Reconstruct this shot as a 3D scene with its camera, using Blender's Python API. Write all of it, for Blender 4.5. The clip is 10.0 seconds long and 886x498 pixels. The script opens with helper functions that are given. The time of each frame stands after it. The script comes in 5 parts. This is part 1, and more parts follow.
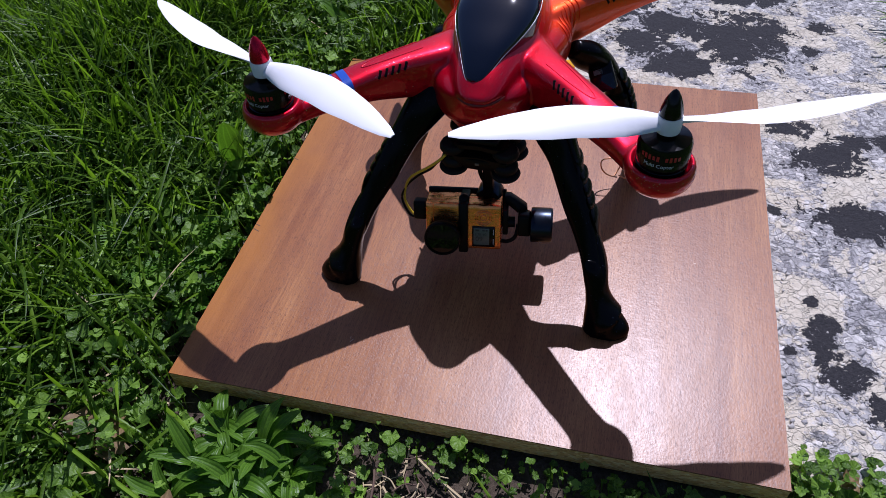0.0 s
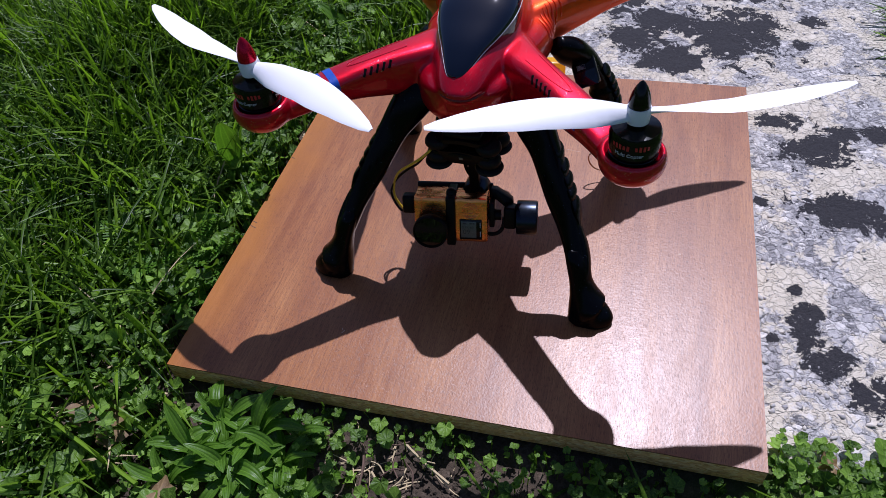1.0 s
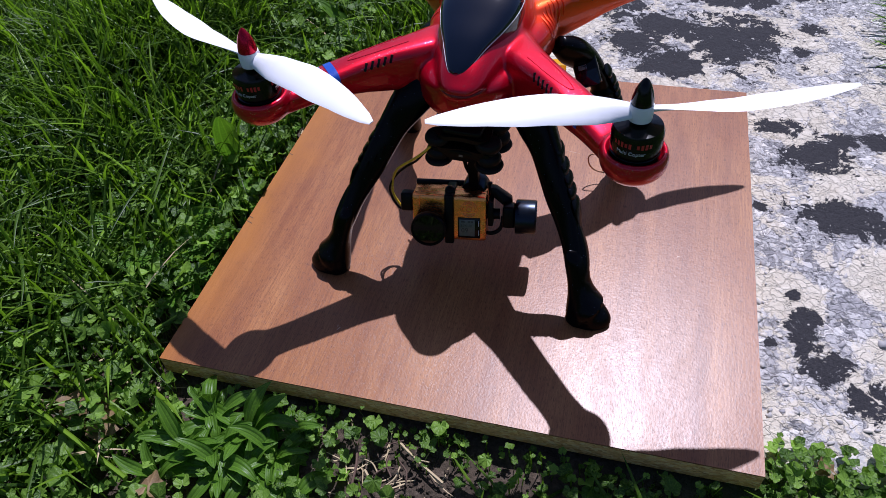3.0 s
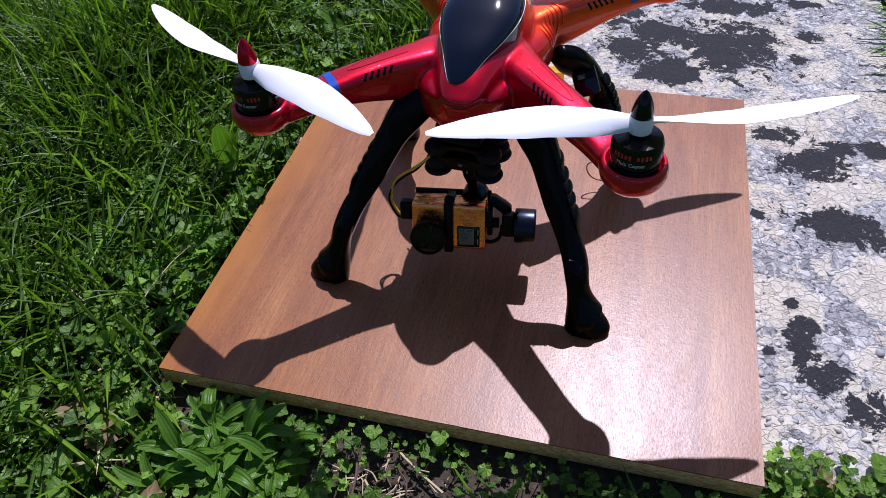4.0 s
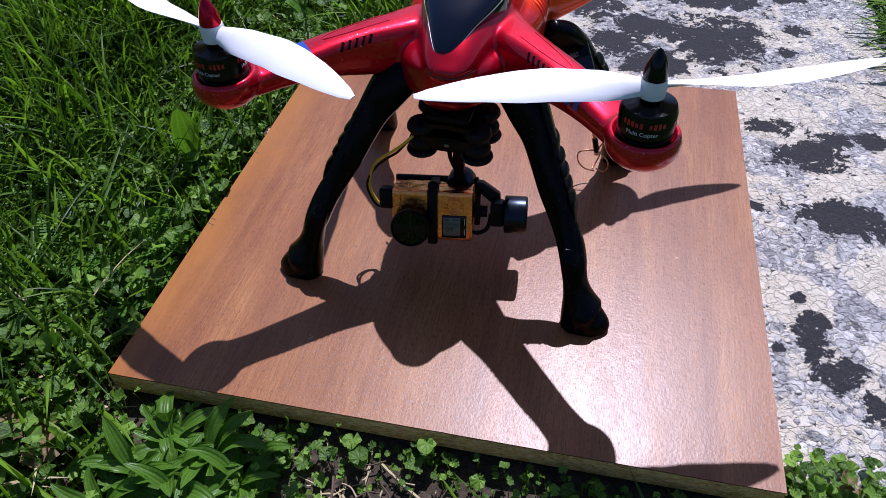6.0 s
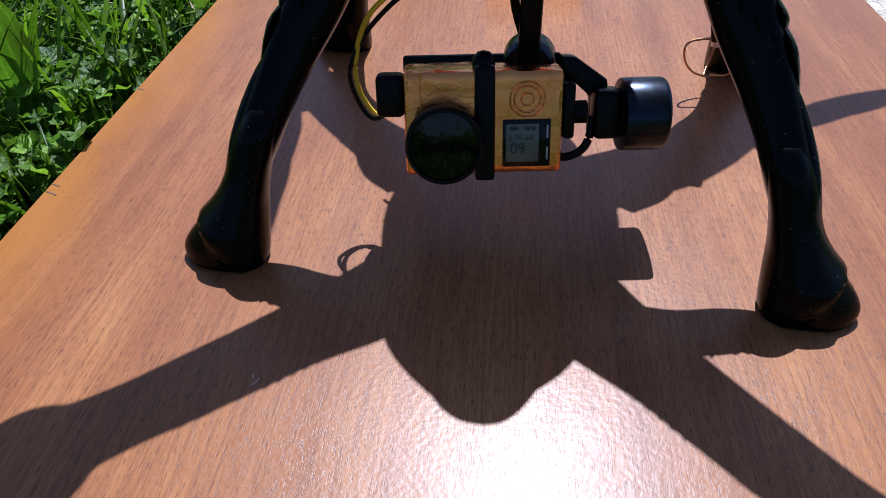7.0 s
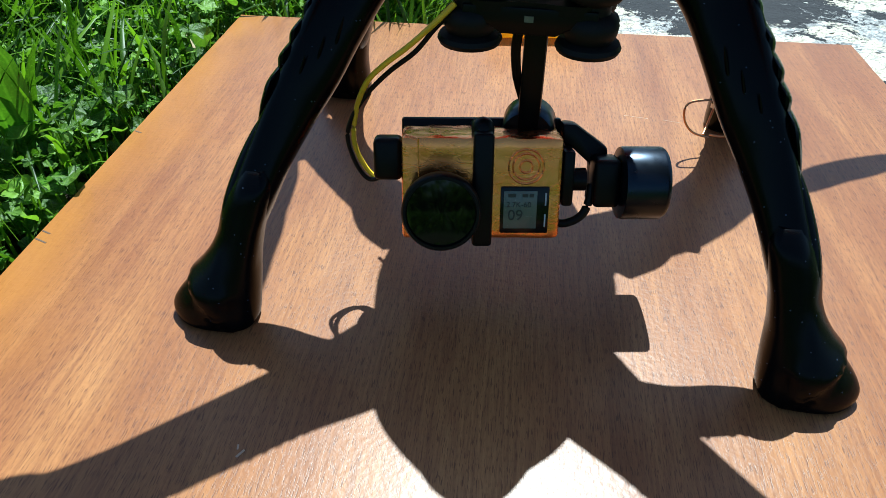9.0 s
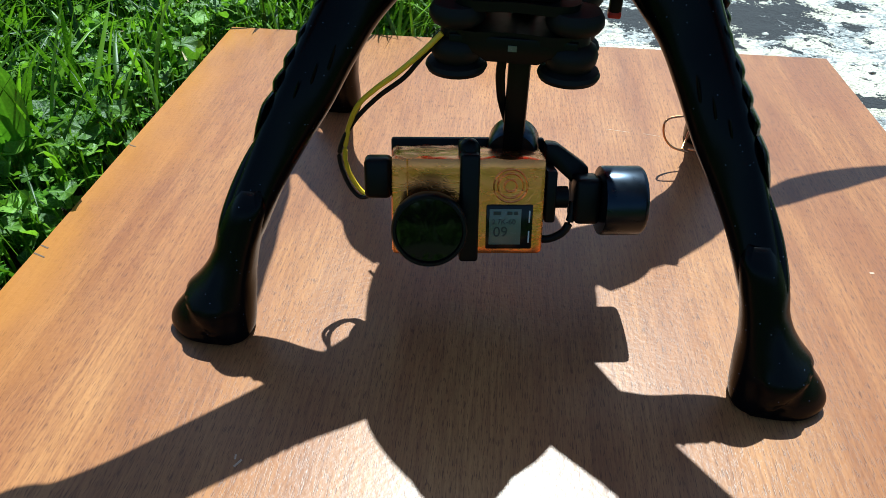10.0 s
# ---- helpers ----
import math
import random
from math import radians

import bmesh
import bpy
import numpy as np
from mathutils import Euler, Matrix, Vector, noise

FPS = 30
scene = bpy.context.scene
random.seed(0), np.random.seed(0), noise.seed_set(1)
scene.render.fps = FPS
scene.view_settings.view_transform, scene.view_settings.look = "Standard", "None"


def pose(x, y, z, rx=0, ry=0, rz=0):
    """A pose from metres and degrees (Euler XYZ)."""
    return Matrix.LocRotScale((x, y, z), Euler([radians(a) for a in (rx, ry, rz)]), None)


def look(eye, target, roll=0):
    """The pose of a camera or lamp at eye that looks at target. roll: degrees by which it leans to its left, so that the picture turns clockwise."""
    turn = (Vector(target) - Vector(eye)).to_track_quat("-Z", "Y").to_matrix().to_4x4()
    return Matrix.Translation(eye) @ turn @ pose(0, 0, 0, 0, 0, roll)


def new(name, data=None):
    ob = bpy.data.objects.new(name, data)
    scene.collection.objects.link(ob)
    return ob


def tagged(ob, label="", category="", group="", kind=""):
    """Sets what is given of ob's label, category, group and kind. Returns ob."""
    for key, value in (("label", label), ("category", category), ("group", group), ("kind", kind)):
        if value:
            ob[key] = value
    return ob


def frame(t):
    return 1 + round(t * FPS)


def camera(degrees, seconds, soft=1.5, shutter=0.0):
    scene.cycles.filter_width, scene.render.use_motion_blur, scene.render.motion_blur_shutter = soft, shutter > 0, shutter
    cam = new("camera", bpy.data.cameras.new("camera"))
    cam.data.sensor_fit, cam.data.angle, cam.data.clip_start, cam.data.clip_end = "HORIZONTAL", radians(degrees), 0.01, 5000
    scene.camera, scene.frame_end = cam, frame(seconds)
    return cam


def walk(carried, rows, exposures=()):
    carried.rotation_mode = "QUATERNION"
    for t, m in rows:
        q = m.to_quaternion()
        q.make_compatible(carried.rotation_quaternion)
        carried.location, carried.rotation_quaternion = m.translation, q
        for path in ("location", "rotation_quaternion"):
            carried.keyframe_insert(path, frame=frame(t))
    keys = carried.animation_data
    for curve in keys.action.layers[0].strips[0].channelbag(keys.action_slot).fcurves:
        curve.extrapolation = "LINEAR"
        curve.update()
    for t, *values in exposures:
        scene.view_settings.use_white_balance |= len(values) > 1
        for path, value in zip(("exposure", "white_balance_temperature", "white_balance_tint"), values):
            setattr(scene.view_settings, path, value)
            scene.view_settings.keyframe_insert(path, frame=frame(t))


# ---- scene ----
# Plan in decimetres: x along the board's front edge, y to its back, z = 0 on its top; DM turns it into metres.
DM = 0.1
cam = camera(63.21, 10.0, soft=0.6)
PATH = [
    (0, (0.3051, -0.2469, 0.4586), (0.2246, 0.0157, 0.1678), -4.62),
    (0.2, (0.3144, -0.2491, 0.4612), (0.2259, 0.0167, 0.1757), -5.76),
    (0.5, (0.3277, -0.2570, 0.4696), (0.2392, 0.0098, 0.1850), -6.08),
    (1, (0.3310, -0.2575, 0.4629), (0.2419, 0.0041, 0.1737), -6.53),
    (1.5, (0.3285, -0.2581, 0.4605), (0.2399, -0.0001, 0.1680), -6.22),
    (2, (0.3267, -0.2565, 0.4582), (0.2413, 0.0030, 0.1661), -5.53),
    (2.5, (0.3267, -0.2546, 0.4588), (0.2434, 0.0061, 0.1671), -4.88),
    (2.7, (0.3287, -0.2598, 0.4557), (0.2416, 0.0030, 0.1670), -5.19),
    (3.8, (0.3267, -0.2593, 0.4565), (0.2420, 0.0067, 0.1700), -4.55),
    (4, (0.3254, -0.2570, 0.4602), (0.2406, 0.0089, 0.1737), -4.70),
    (4.5, (0.3250, -0.2563, 0.4602), (0.2397, 0.0102, 0.1744), -4.86),
    (5, (0.3247, -0.2576, 0.4608), (0.2414, 0.0085, 0.1740), -4.18),
    (5.2, (0.3265, -0.2584, 0.4598), (0.2421, 0.0076, 0.1733), -4.37),
    (6.3, (0.2726, -0.2134, 0.3403), (0.2131, 0.0679, 0.0623), -2.94),
    (6.4, (0.2482, -0.1924, 0.3106), (0.1897, 0.0892, 0.0326), -4.21),
    (6.5, (0.2401, -0.1612, 0.2851), (0.1721, 0.1151, 0.0040), -6.77),
    (6.6, (0.2356, -0.1487, 0.2465), (0.1775, 0.1367, -0.0276), -5.45),
    (6.7, (0.2243, -0.1325, 0.2251), (0.1845, 0.1599, -0.0449), -2.74),
    (6.8, (0.2164, -0.1151, 0.2089), (0.1868, 0.1838, -0.0553), -1.51),
    (7, (0.2115, -0.0939, 0.1887), (0.1785, 0.2123, -0.0665), -1.14),
    (7.5, (0.2062, -0.0862, 0.1814), (0.1730, 0.2238, -0.0691), -1.08),
    (8, (0.2038, -0.0840, 0.1791), (0.1713, 0.2321, -0.0639), 0.07),
    (8.2, (0.2028, -0.0824, 0.1829), (0.1768, 0.2334, -0.0612), 0.68),
    (8.5, (0.2043, -0.0800, 0.1929), (0.1708, 0.2341, -0.0525), -0.03),
    (9, (0.2102, -0.0803, 0.1988), (0.1792, 0.2341, -0.0465), 0.78),
    (9.5, (0.2068, -0.0845, 0.2013), (0.1886, 0.2392, -0.0330), 2.20),
    (10, (0.2106, -0.0858, 0.2110), (0.1862, 0.2292, -0.0343), 1.37),
]
EXPOSURES = [(0, 0.0, 5430, 27), (2.5, 0.13, 5430, 27), (5.2, 0.18, 5430, 27), (6.3, 0.23, 5360, 26), (7.0, 0.54, 5290, 19), (7.6, 0.76, 5260, 9), (8.0, 0.88, 5240, 2), (10, 1.02, 5280, -8)]
walk(cam, [(t, look(eye, target, roll)) for t, eye, target, roll in PATH], EXPOSURES)

# ---- light ----
SUN_WAY = Vector((0.047, 0.613, 1.0)).normalized()
sun_data = bpy.data.lights.new("sun", "SUN")
sun_data.energy, sun_data.angle, sun_data.color = 4.8, radians(0.53), (1.0, 0.955, 0.88)
sun = new("sun", sun_data)
sun.matrix_world = look(SUN_WAY * 20, (0, 0, 0))

world = bpy.data.worlds.new("world")
scene.world = world
world.use_nodes = True
wn = world.node_tree.nodes
sky = wn.new("ShaderNodeTexSky")
sky.sky_type, sky.sun_disc = "NISHITA", False
sky.sun_elevation = math.asin(SUN_WAY.z)
sky.sun_rotation = math.atan2(SUN_WAY.x, SUN_WAY.y)
wn["Background"].inputs["Strength"].default_value = 0.062
world.node_tree.links.new(sky.outputs[0], wn["Background"].inputs["Color"])

# ---- materials ----
def material(name):
    m = bpy.data.materials.new(name)
    m.use_nodes = True
    return m, m.node_tree.nodes, m.node_tree.links, m.node_tree.nodes["Principled BSDF"]


class Net:
    """Short hand for wiring nodes of one material."""

    def __init__(self, name):
        self.m, self.n, self.l, self.p = material(name)
        self.out = self.n["Material Output"]

    def node(self, kind, **sets):
        nd = self.n.new(kind)
        for k, v in sets.items():
            nd.inputs[k].default_value = v
        return nd

    def link(self, a, b):
        self.l.new(a, b)
        return self

    def where(self, space="Object", scale=(1, 1, 1)):
        mp = self.n.new("ShaderNodeMapping")
        mp.inputs["Scale"].default_value = scale
        if space == "World":
            self.l.new(self.n.new("ShaderNodeNewGeometry").outputs["Position"], mp.inputs[0])
        else:
            self.l.new(self.n.new("ShaderNodeTexCoord").outputs[space], mp.inputs[0])
        return mp.outputs[0]

    def noise(self, at, scale, detail=4.0, rough=0.55, distort=0.0):
        nd = self.node("ShaderNodeTexNoise", Scale=scale, Detail=detail, Roughness=rough, Distortion=distort)
        self.l.new(at, nd.inputs["Vector"])
        return nd.outputs["Fac"]

    def ramp(self, fac, stops, smooth=False):
        nd = self.n.new("ShaderNodeValToRGB")
        e = nd.color_ramp.elements
        while len(e) < len(stops):
            e.new(0.5)
        for el, (pos, col) in zip(e, stops):
            el.position = pos
            el.color = (*col, 1) if isinstance(col, tuple) else (col, col, col, 1)
        if smooth:
            nd.color_ramp.interpolation = "EASE"
        self.l.new(fac, nd.inputs[0])
        return nd.outputs[0]

    def mix(self, fac, a, b, how="MIX"):
        nd = self.n.new("ShaderNodeMix")
        nd.data_type, nd.blend_type = "RGBA", how
        for sock, v in ((nd.inputs[0], fac), (nd.inputs[6], a), (nd.inputs[7], b)):
            if isinstance(v, bpy.types.NodeSocket):
                self.l.new(v, sock)
            elif isinstance(v, tuple):
                sock.default_value = (*v, 1)
            elif sock == nd.inputs[0]:
                sock.default_value = v
            else:
                sock.default_value = (v, v, v, 1)
        return nd.outputs[2]

    def math(self, op, a, b=0.0, clamp=False):
        nd = self.n.new("ShaderNodeMath")
        nd.operation, nd.use_clamp = op, clamp
        for sock, v in zip(nd.inputs, (a, b)):
            if isinstance(v, bpy.types.NodeSocket):
                self.l.new(v, sock)
            else:
                sock.default_value = v
        return nd.outputs[0]

    def bump(self, height, strength=0.3, far=0.001):
        nd = self.node("ShaderNodeBump", Strength=strength, Distance=far)
        self.l.new(height, nd.inputs["Height"])
        self.l.new(nd.outputs[0], self.p.inputs["Normal"])
        return self

    def set(self, **values):
        names = {"color": "Base Color", "rough": "Roughness", "metal": "Metallic", "coat": "Coat Weight", "coat_rough": "Coat Roughness",
                 "ior": "IOR", "clear": "Transmission Weight", "sss": "Subsurface Weight", "spec": "Specular IOR Level"}
        for k, v in values.items():
            sock = self.p.inputs[names[k]]
            if isinstance(v, bpy.types.NodeSocket):
                self.l.new(v, sock)
            else:
                sock.default_value = (*v, 1) if isinstance(v, tuple) else v
        return self


def plain(name, color, rough=0.5, metal=0.0, coat=0.0, grain=300.0, vary=0.15, bump=0.05, spec=0.5):
    """A paint, plastic or metal with slight grain and wear."""
    k = Net(name)
    at = k.where()
    fine, broad = k.noise(at, grain), k.noise(at, grain / 12)
    tone = k.mix(k.ramp(broad, [(0.3, 0.0), (0.7, 1.0)]), tuple(c * (1 - vary) for c in color), tuple(min(1, c * (1 + vary)) for c in color))
    k.set(color=tone, metal=metal, coat=coat, spec=spec, rough=k.math("ADD", k.math("MULTIPLY", fine, 0.16), rough - 0.08))
    k.bump(fine, bump, 0.0004)
    return k.m


def car_paint():
    """Red metal-flake lacquer that runs over into orange towards the tail."""
    k = Net("flake_lacquer")
    at = k.where()
    sep = k.n.new("ShaderNodeSeparateXYZ")
    k.link(at, sep.inputs[0])
    wob = k.math("MULTIPLY", k.math("SUBTRACT", k.noise(at, 22.0), 0.5), 0.03)
    run = k.math("ADD", sep.outputs["Y"], wob)
    shade = k.ramp(k.math("ADD", k.math("MULTIPLY", run, 5.0), 0.5), [(0.25, (0.50, 0.0004, 0.014)), (0.46, (0.58, 0.006, 0.003)), (0.60, (0.74, 0.055, 0.002)), (0.8, (0.78, 0.075, 0.002))])
    cells = k.n.new("ShaderNodeTexVoronoi")
    cells.inputs["Scale"].default_value = 1750.0
    k.link(at, cells.inputs["Vector"])
    pick = k.n.new("ShaderNodeSeparateColor")
    k.link(cells.outputs["Color"], pick.inputs[0])
    fleck = k.math("MULTIPLY", k.math("GREATER_THAN", pick.outputs[0], 0.95), k.math("LESS_THAN", cells.outputs["Distance"], 0.32))
    k.set(color=k.mix(fleck, shade, (0.98, 0.8, 0.78)), metal=k.math("ADD", k.math("MULTIPLY", fleck, 0.3), 0.6), rough=k.mix(fleck, 0.36, 0.25), spec=0.1, coat=0.75, coat_rough=0.04)
    k.bump(k.noise(at, 160.0, 2.0), 0.10, 0.0006)
    return k.m


def sparkle_black():
    k = Net("black_sparkle_plastic")
    at = k.where()
    cells = k.n.new("ShaderNodeTexVoronoi")
    cells.inputs["Scale"].default_value = 900.0
    k.link(at, cells.inputs["Vector"])
    pick = k.n.new("ShaderNodeSeparateColor")
    k.link(cells.outputs["Color"], pick.inputs[0])
    fleck = k.math("MULTIPLY", k.math("GREATER_THAN", pick.outputs[0], 0.975), k.math("LESS_THAN", cells.outputs["Distance"], 0.26))
    k.set(color=k.mix(fleck, (0.0012, 0.0013, 0.002), (0.05, 0.06, 0.09)), rough=0.24, spec=0.11)
    k.bump(k.noise(at, 120.0, 3.0), 0.08, 0.0008)
    return k.m


def veneer():
    """Varnished reddish-brown veneer, its grain and short open pores along the board's depth."""
    k = Net("varnished_veneer")
    at = k.where("World")
    bands = k.noise(k.where("World", (26, 1.8, 10)), 1.0, 5.0, 0.6, 0.8)
    cloud = k.noise(k.where("World", (16, 9, 9)), 1.0, 4.0, 0.6)
    grain = k.noise(k.where("World", (760, 30, 40)), 1.0, 5.0, 0.62, 0.4)
    pores = k.where("World", (2500, 190, 200))
    pore = k.ramp(k.noise(pores, 1.0, 2.0, 0.5, 0.2), [(0.375, 1.0), (0.415, 0.0)])
    fine = k.ramp(k.noise(k.where("World", (3000, 300, 300)), 1.0, 2.0, 0.5), [(0.36, 1.0), (0.44, 0.0)])
    tone = k.ramp(bands, [(0.30, (0.215, 0.080, 0.029)), (0.5, (0.322, 0.136, 0.047)), (0.70, (0.40, 0.181, 0.062))])
    tone = k.mix(k.math("MULTIPLY", k.ramp(cloud, [(0.38, 1.0), (0.62, 0.0)]), 0.30), tone, (0.205, 0.058, 0.022))
    tone = k.mix(k.math("MULTIPLY", k.ramp(grain, [(0.36, 1.0), (0.60, 0.0)]), 0.54), tone, (0.15, 0.052, 0.022))
    tone = k.mix(k.math("MULTIPLY", fine, 0.26), tone, (0.10, 0.034, 0.016))
    tone = k.mix(k.math("MULTIPLY", pore, 0.58), tone, (0.06, 0.018, 0.009))
    sep = k.n.new("ShaderNodeSeparateXYZ")
    k.link(at, sep.inputs[0])
    edge = k.math("ADD", k.math("MULTIPLY", k.noise(at, 11.0, 3.0), 0.12), k.math("MULTIPLY", sep.outputs["X"], -1.0))
    stain = k.ramp(edge, [(0.015, 0.0), (0.06, 1.0)])
    tone = k.mix(k.math("MULTIPLY", stain, 0.65), tone, (0.36, 0.14, 0.022))
    smear = k.noise(k.where("World", (60, 20, 20)), 1.0, 5.0, 0.7)
    k.set(color=tone, rough=k.math("ADD", k.math("MULTIPLY", smear, 0.16), 0.265), spec=0.31)
    height = k.math("ADD", k.math("MULTIPLY", pore, -0.25), k.noise(at, 520.0, 2.0))
    height = k.math("ADD", height, k.math("MULTIPLY", k.noise(at, 130.0, 2.0), 0.8))
    k.bump(height, 0.15, 0.0005)
    return k.m


def chipboard():
    k = Net("chipboard_edge")
    at = k.where("World", (1, 1, 2.2))
    chips = k.n.new("ShaderNodeTexVoronoi")
    chips.inputs["Scale"].default_value = 330.0
    k.link(at, chips.inputs["Vector"])
    pick = k.n.new("ShaderNodeSeparateColor")
    k.link(chips.outputs["Color"], pick.inputs[0])
    tone = k.ramp(pick.outputs[0], [(0.0, (0.62, 0.30, 0.075)), (0.5, (0.86, 0.48, 0.14)), (1.0, (0.92, 0.64, 0.25))])
    dirt = k.ramp(k.noise(at, 60.0, 5.0), [(0.45, 0.0), (0.7, 1.0)])
    k.set(color=k.mix(k.math("MULTIPLY", dirt, 0.25), tone, (0.16, 0.09, 0.035)), rough=0.85)
    k.bump(chips.outputs["Distance"], 0.6, 0.001)
    return k.m


def concrete():
    """Old concrete: bare flaky grey aggregate, cream skim left on it, and dark patches (attribute 'worn')."""
    k = Net("weathered_concrete")
    at = k.where("World")
    att = k.n.new("ShaderNodeAttribute")
    att.attribute_name = "worn"
    swirl = k.node("ShaderNodeTexNoise", Scale=90.0, Detail=4.0)
    k.link(at, swirl.inputs["Vector"])
    bent = k.mix(0.02, at, swirl.outputs["Color"], "ADD")

    def chips(scale):
        """Random grey and distance to the rim of angular flakes."""
        cells, rims = k.n.new("ShaderNodeTexVoronoi"), k.n.new("ShaderNodeTexVoronoi")
        rims.feature = "DISTANCE_TO_EDGE"
        for nd in (cells, rims):
            nd.inputs["Scale"].default_value = scale
            k.link(bent, nd.inputs["Vector"])
        pick = k.n.new("ShaderNodeSeparateColor")
        k.link(cells.outputs["Color"], pick.inputs[0])
        return pick.outputs[0], rims.outputs["Distance"]

    big, big_rim = chips(125.0)
    small, small_rim = chips(330.0)
    rag, crumb = k.noise(at, 38.0, 9.0, 0.70, 0.8), k.noise(at, 230.0, 6.0, 0.7)
    flake = k.ramp(big, [(0.0, (0.23, 0.225, 0.225)), (0.3, (0.38, 0.37, 0.36)), (0.75, (0.50, 0.485, 0.46)), (1.0, (0.68, 0.65, 0.60))])
    grain = k.ramp(small, [(0.0, 0.30), (0.35, 0.8), (1.0, 1.15)])
    grey = k.mix(0.8, flake, grain, "MULTIPLY")
    line = k.math("MULTIPLY", k.ramp(big_rim, [(0.0, 1.0), (0.05, 0.0)]), k.ramp(crumb, [(0.48, 0.0), (0.58, 1.0)]))
    grey = k.mix(k.math("MULTIPLY", line, 0.6), grey, (0.06, 0.058, 0.062))
    skim = k.math("ADD", k.noise(at, 15.0, 8.0, 0.66, 0.5), k.math("MULTIPLY", k.math("SUBTRACT", crumb, 0.5), 0.22))
    skim = k.ramp(skim, [(0.485, 0.0), (0.52, 1.0)])
    cream = k.ramp(k.noise(at, 70.0, 5.0), [(0.35, (0.56, 0.50, 0.38)), (0.65, (0.64, 0.585, 0.465))])
    pale = k.mix(k.math("MULTIPLY", skim, 0.85), grey, cream)
    pits = k.ramp(k.noise(at, 290.0, 4.0, 0.7), [(0.29, 1.0), (0.35, 0.0)])
    pale = k.mix(k.math("MULTIPLY", pits, 0.85), pale, (0.07, 0.066, 0.066))
    field = k.math("ADD", att.outputs["Fac"], k.math("ADD", k.math("MULTIPLY", k.math("SUBTRACT", rag, 0.5), 3.1), k.math("MULTIPLY", k.math("SUBTRACT", crumb, 0.5), 1.1)))
    worn = k.ramp(field, [(0.50, 0.0), (0.525, 1.0)])
    dark = k.ramp(k.noise(at, 420.0, 5.0, 0.75), [(0.3, (0.012, 0.012, 0.014)), (0.6, (0.030, 0.029, 0.032)), (0.8, (0.08, 0.078, 0.082))])
    k.set(color=k.mix(worn, pale, dark), rough=0.9, spec=0.3)
    height = k.math("ADD", k.math("MULTIPLY", worn, -0.5), k.math("MULTIPLY", crumb, 1.0))
    height = k.math("ADD", height, k.math("MULTIPLY", k.ramp(big_rim, [(0.0, 0.0), (0.12, 1.0)]), k.math("SUBTRACT", 0.7, k.math("MULTIPLY", worn, 0.6))))
    height = k.math("ADD", height, k.math("MULTIPLY", big, 0.5))
    height = k.math("ADD", height, k.math("MULTIPLY", pits, -0.6))
    k.bump(height, 0.8, 0.002)
    return k.m


def stone():
    """Pale stones, each its own grey."""
    k = Net("pale_stone")
    geo = k.n.new("ShaderNodeNewGeometry")
    at = k.where("World")
    tone = k.ramp(geo.outputs["Random Per Island"], [(0.0, (0.26, 0.255, 0.26)), (0.35, (0.44, 0.425, 0.40)), (0.7, (0.56, 0.53, 0.47)), (1.0, (0.68, 0.63, 0.53))])
    k.set(color=k.mix(k.math("MULTIPLY", k.noise(at, 500.0, 4.0), 0.5), tone, (0.2, 0.19, 0.18)), rough=0.85, spec=0.3)
    k.bump(k.noise(at, 700.0, 3.0), 0.4, 0.0008)
    return k.m


def soil():
    k = Net("dark_soil")
    at = k.where("World")
    crumb, broad = k.noise(at, 160.0, 8.0, 0.7), k.noise(at, 14.0, 4.0)
    tone = k.ramp(crumb, [(0.3, (0.020, 0.013, 0.009)), (0.52, (0.085, 0.056, 0.038)), (0.75, (0.20, 0.15, 0.11))])
    far = k.ramp(k.noise(at, 3.0, 6.0, 0.7), [(0.3, (0.028, 0.066, 0.009)), (0.7, (0.075, 0.145, 0.02))])
    length = k.n.new("ShaderNodeVectorMath")
    length.operation = "LENGTH"
    k.link(at, length.inputs[0])
    lawn = k.ramp(k.math("MULTIPLY", length.outputs["Value"], 0.4), [(0.13, 0.0), (0.26, 1.0)])
    k.set(color=k.mix(lawn, k.mix(k.math("MULTIPLY", broad, 0.4), tone, (0.03, 0.035, 0.012)), far), rough=0.95)
    k.bump(crumb, 1.0, 0.004)
    return k.m


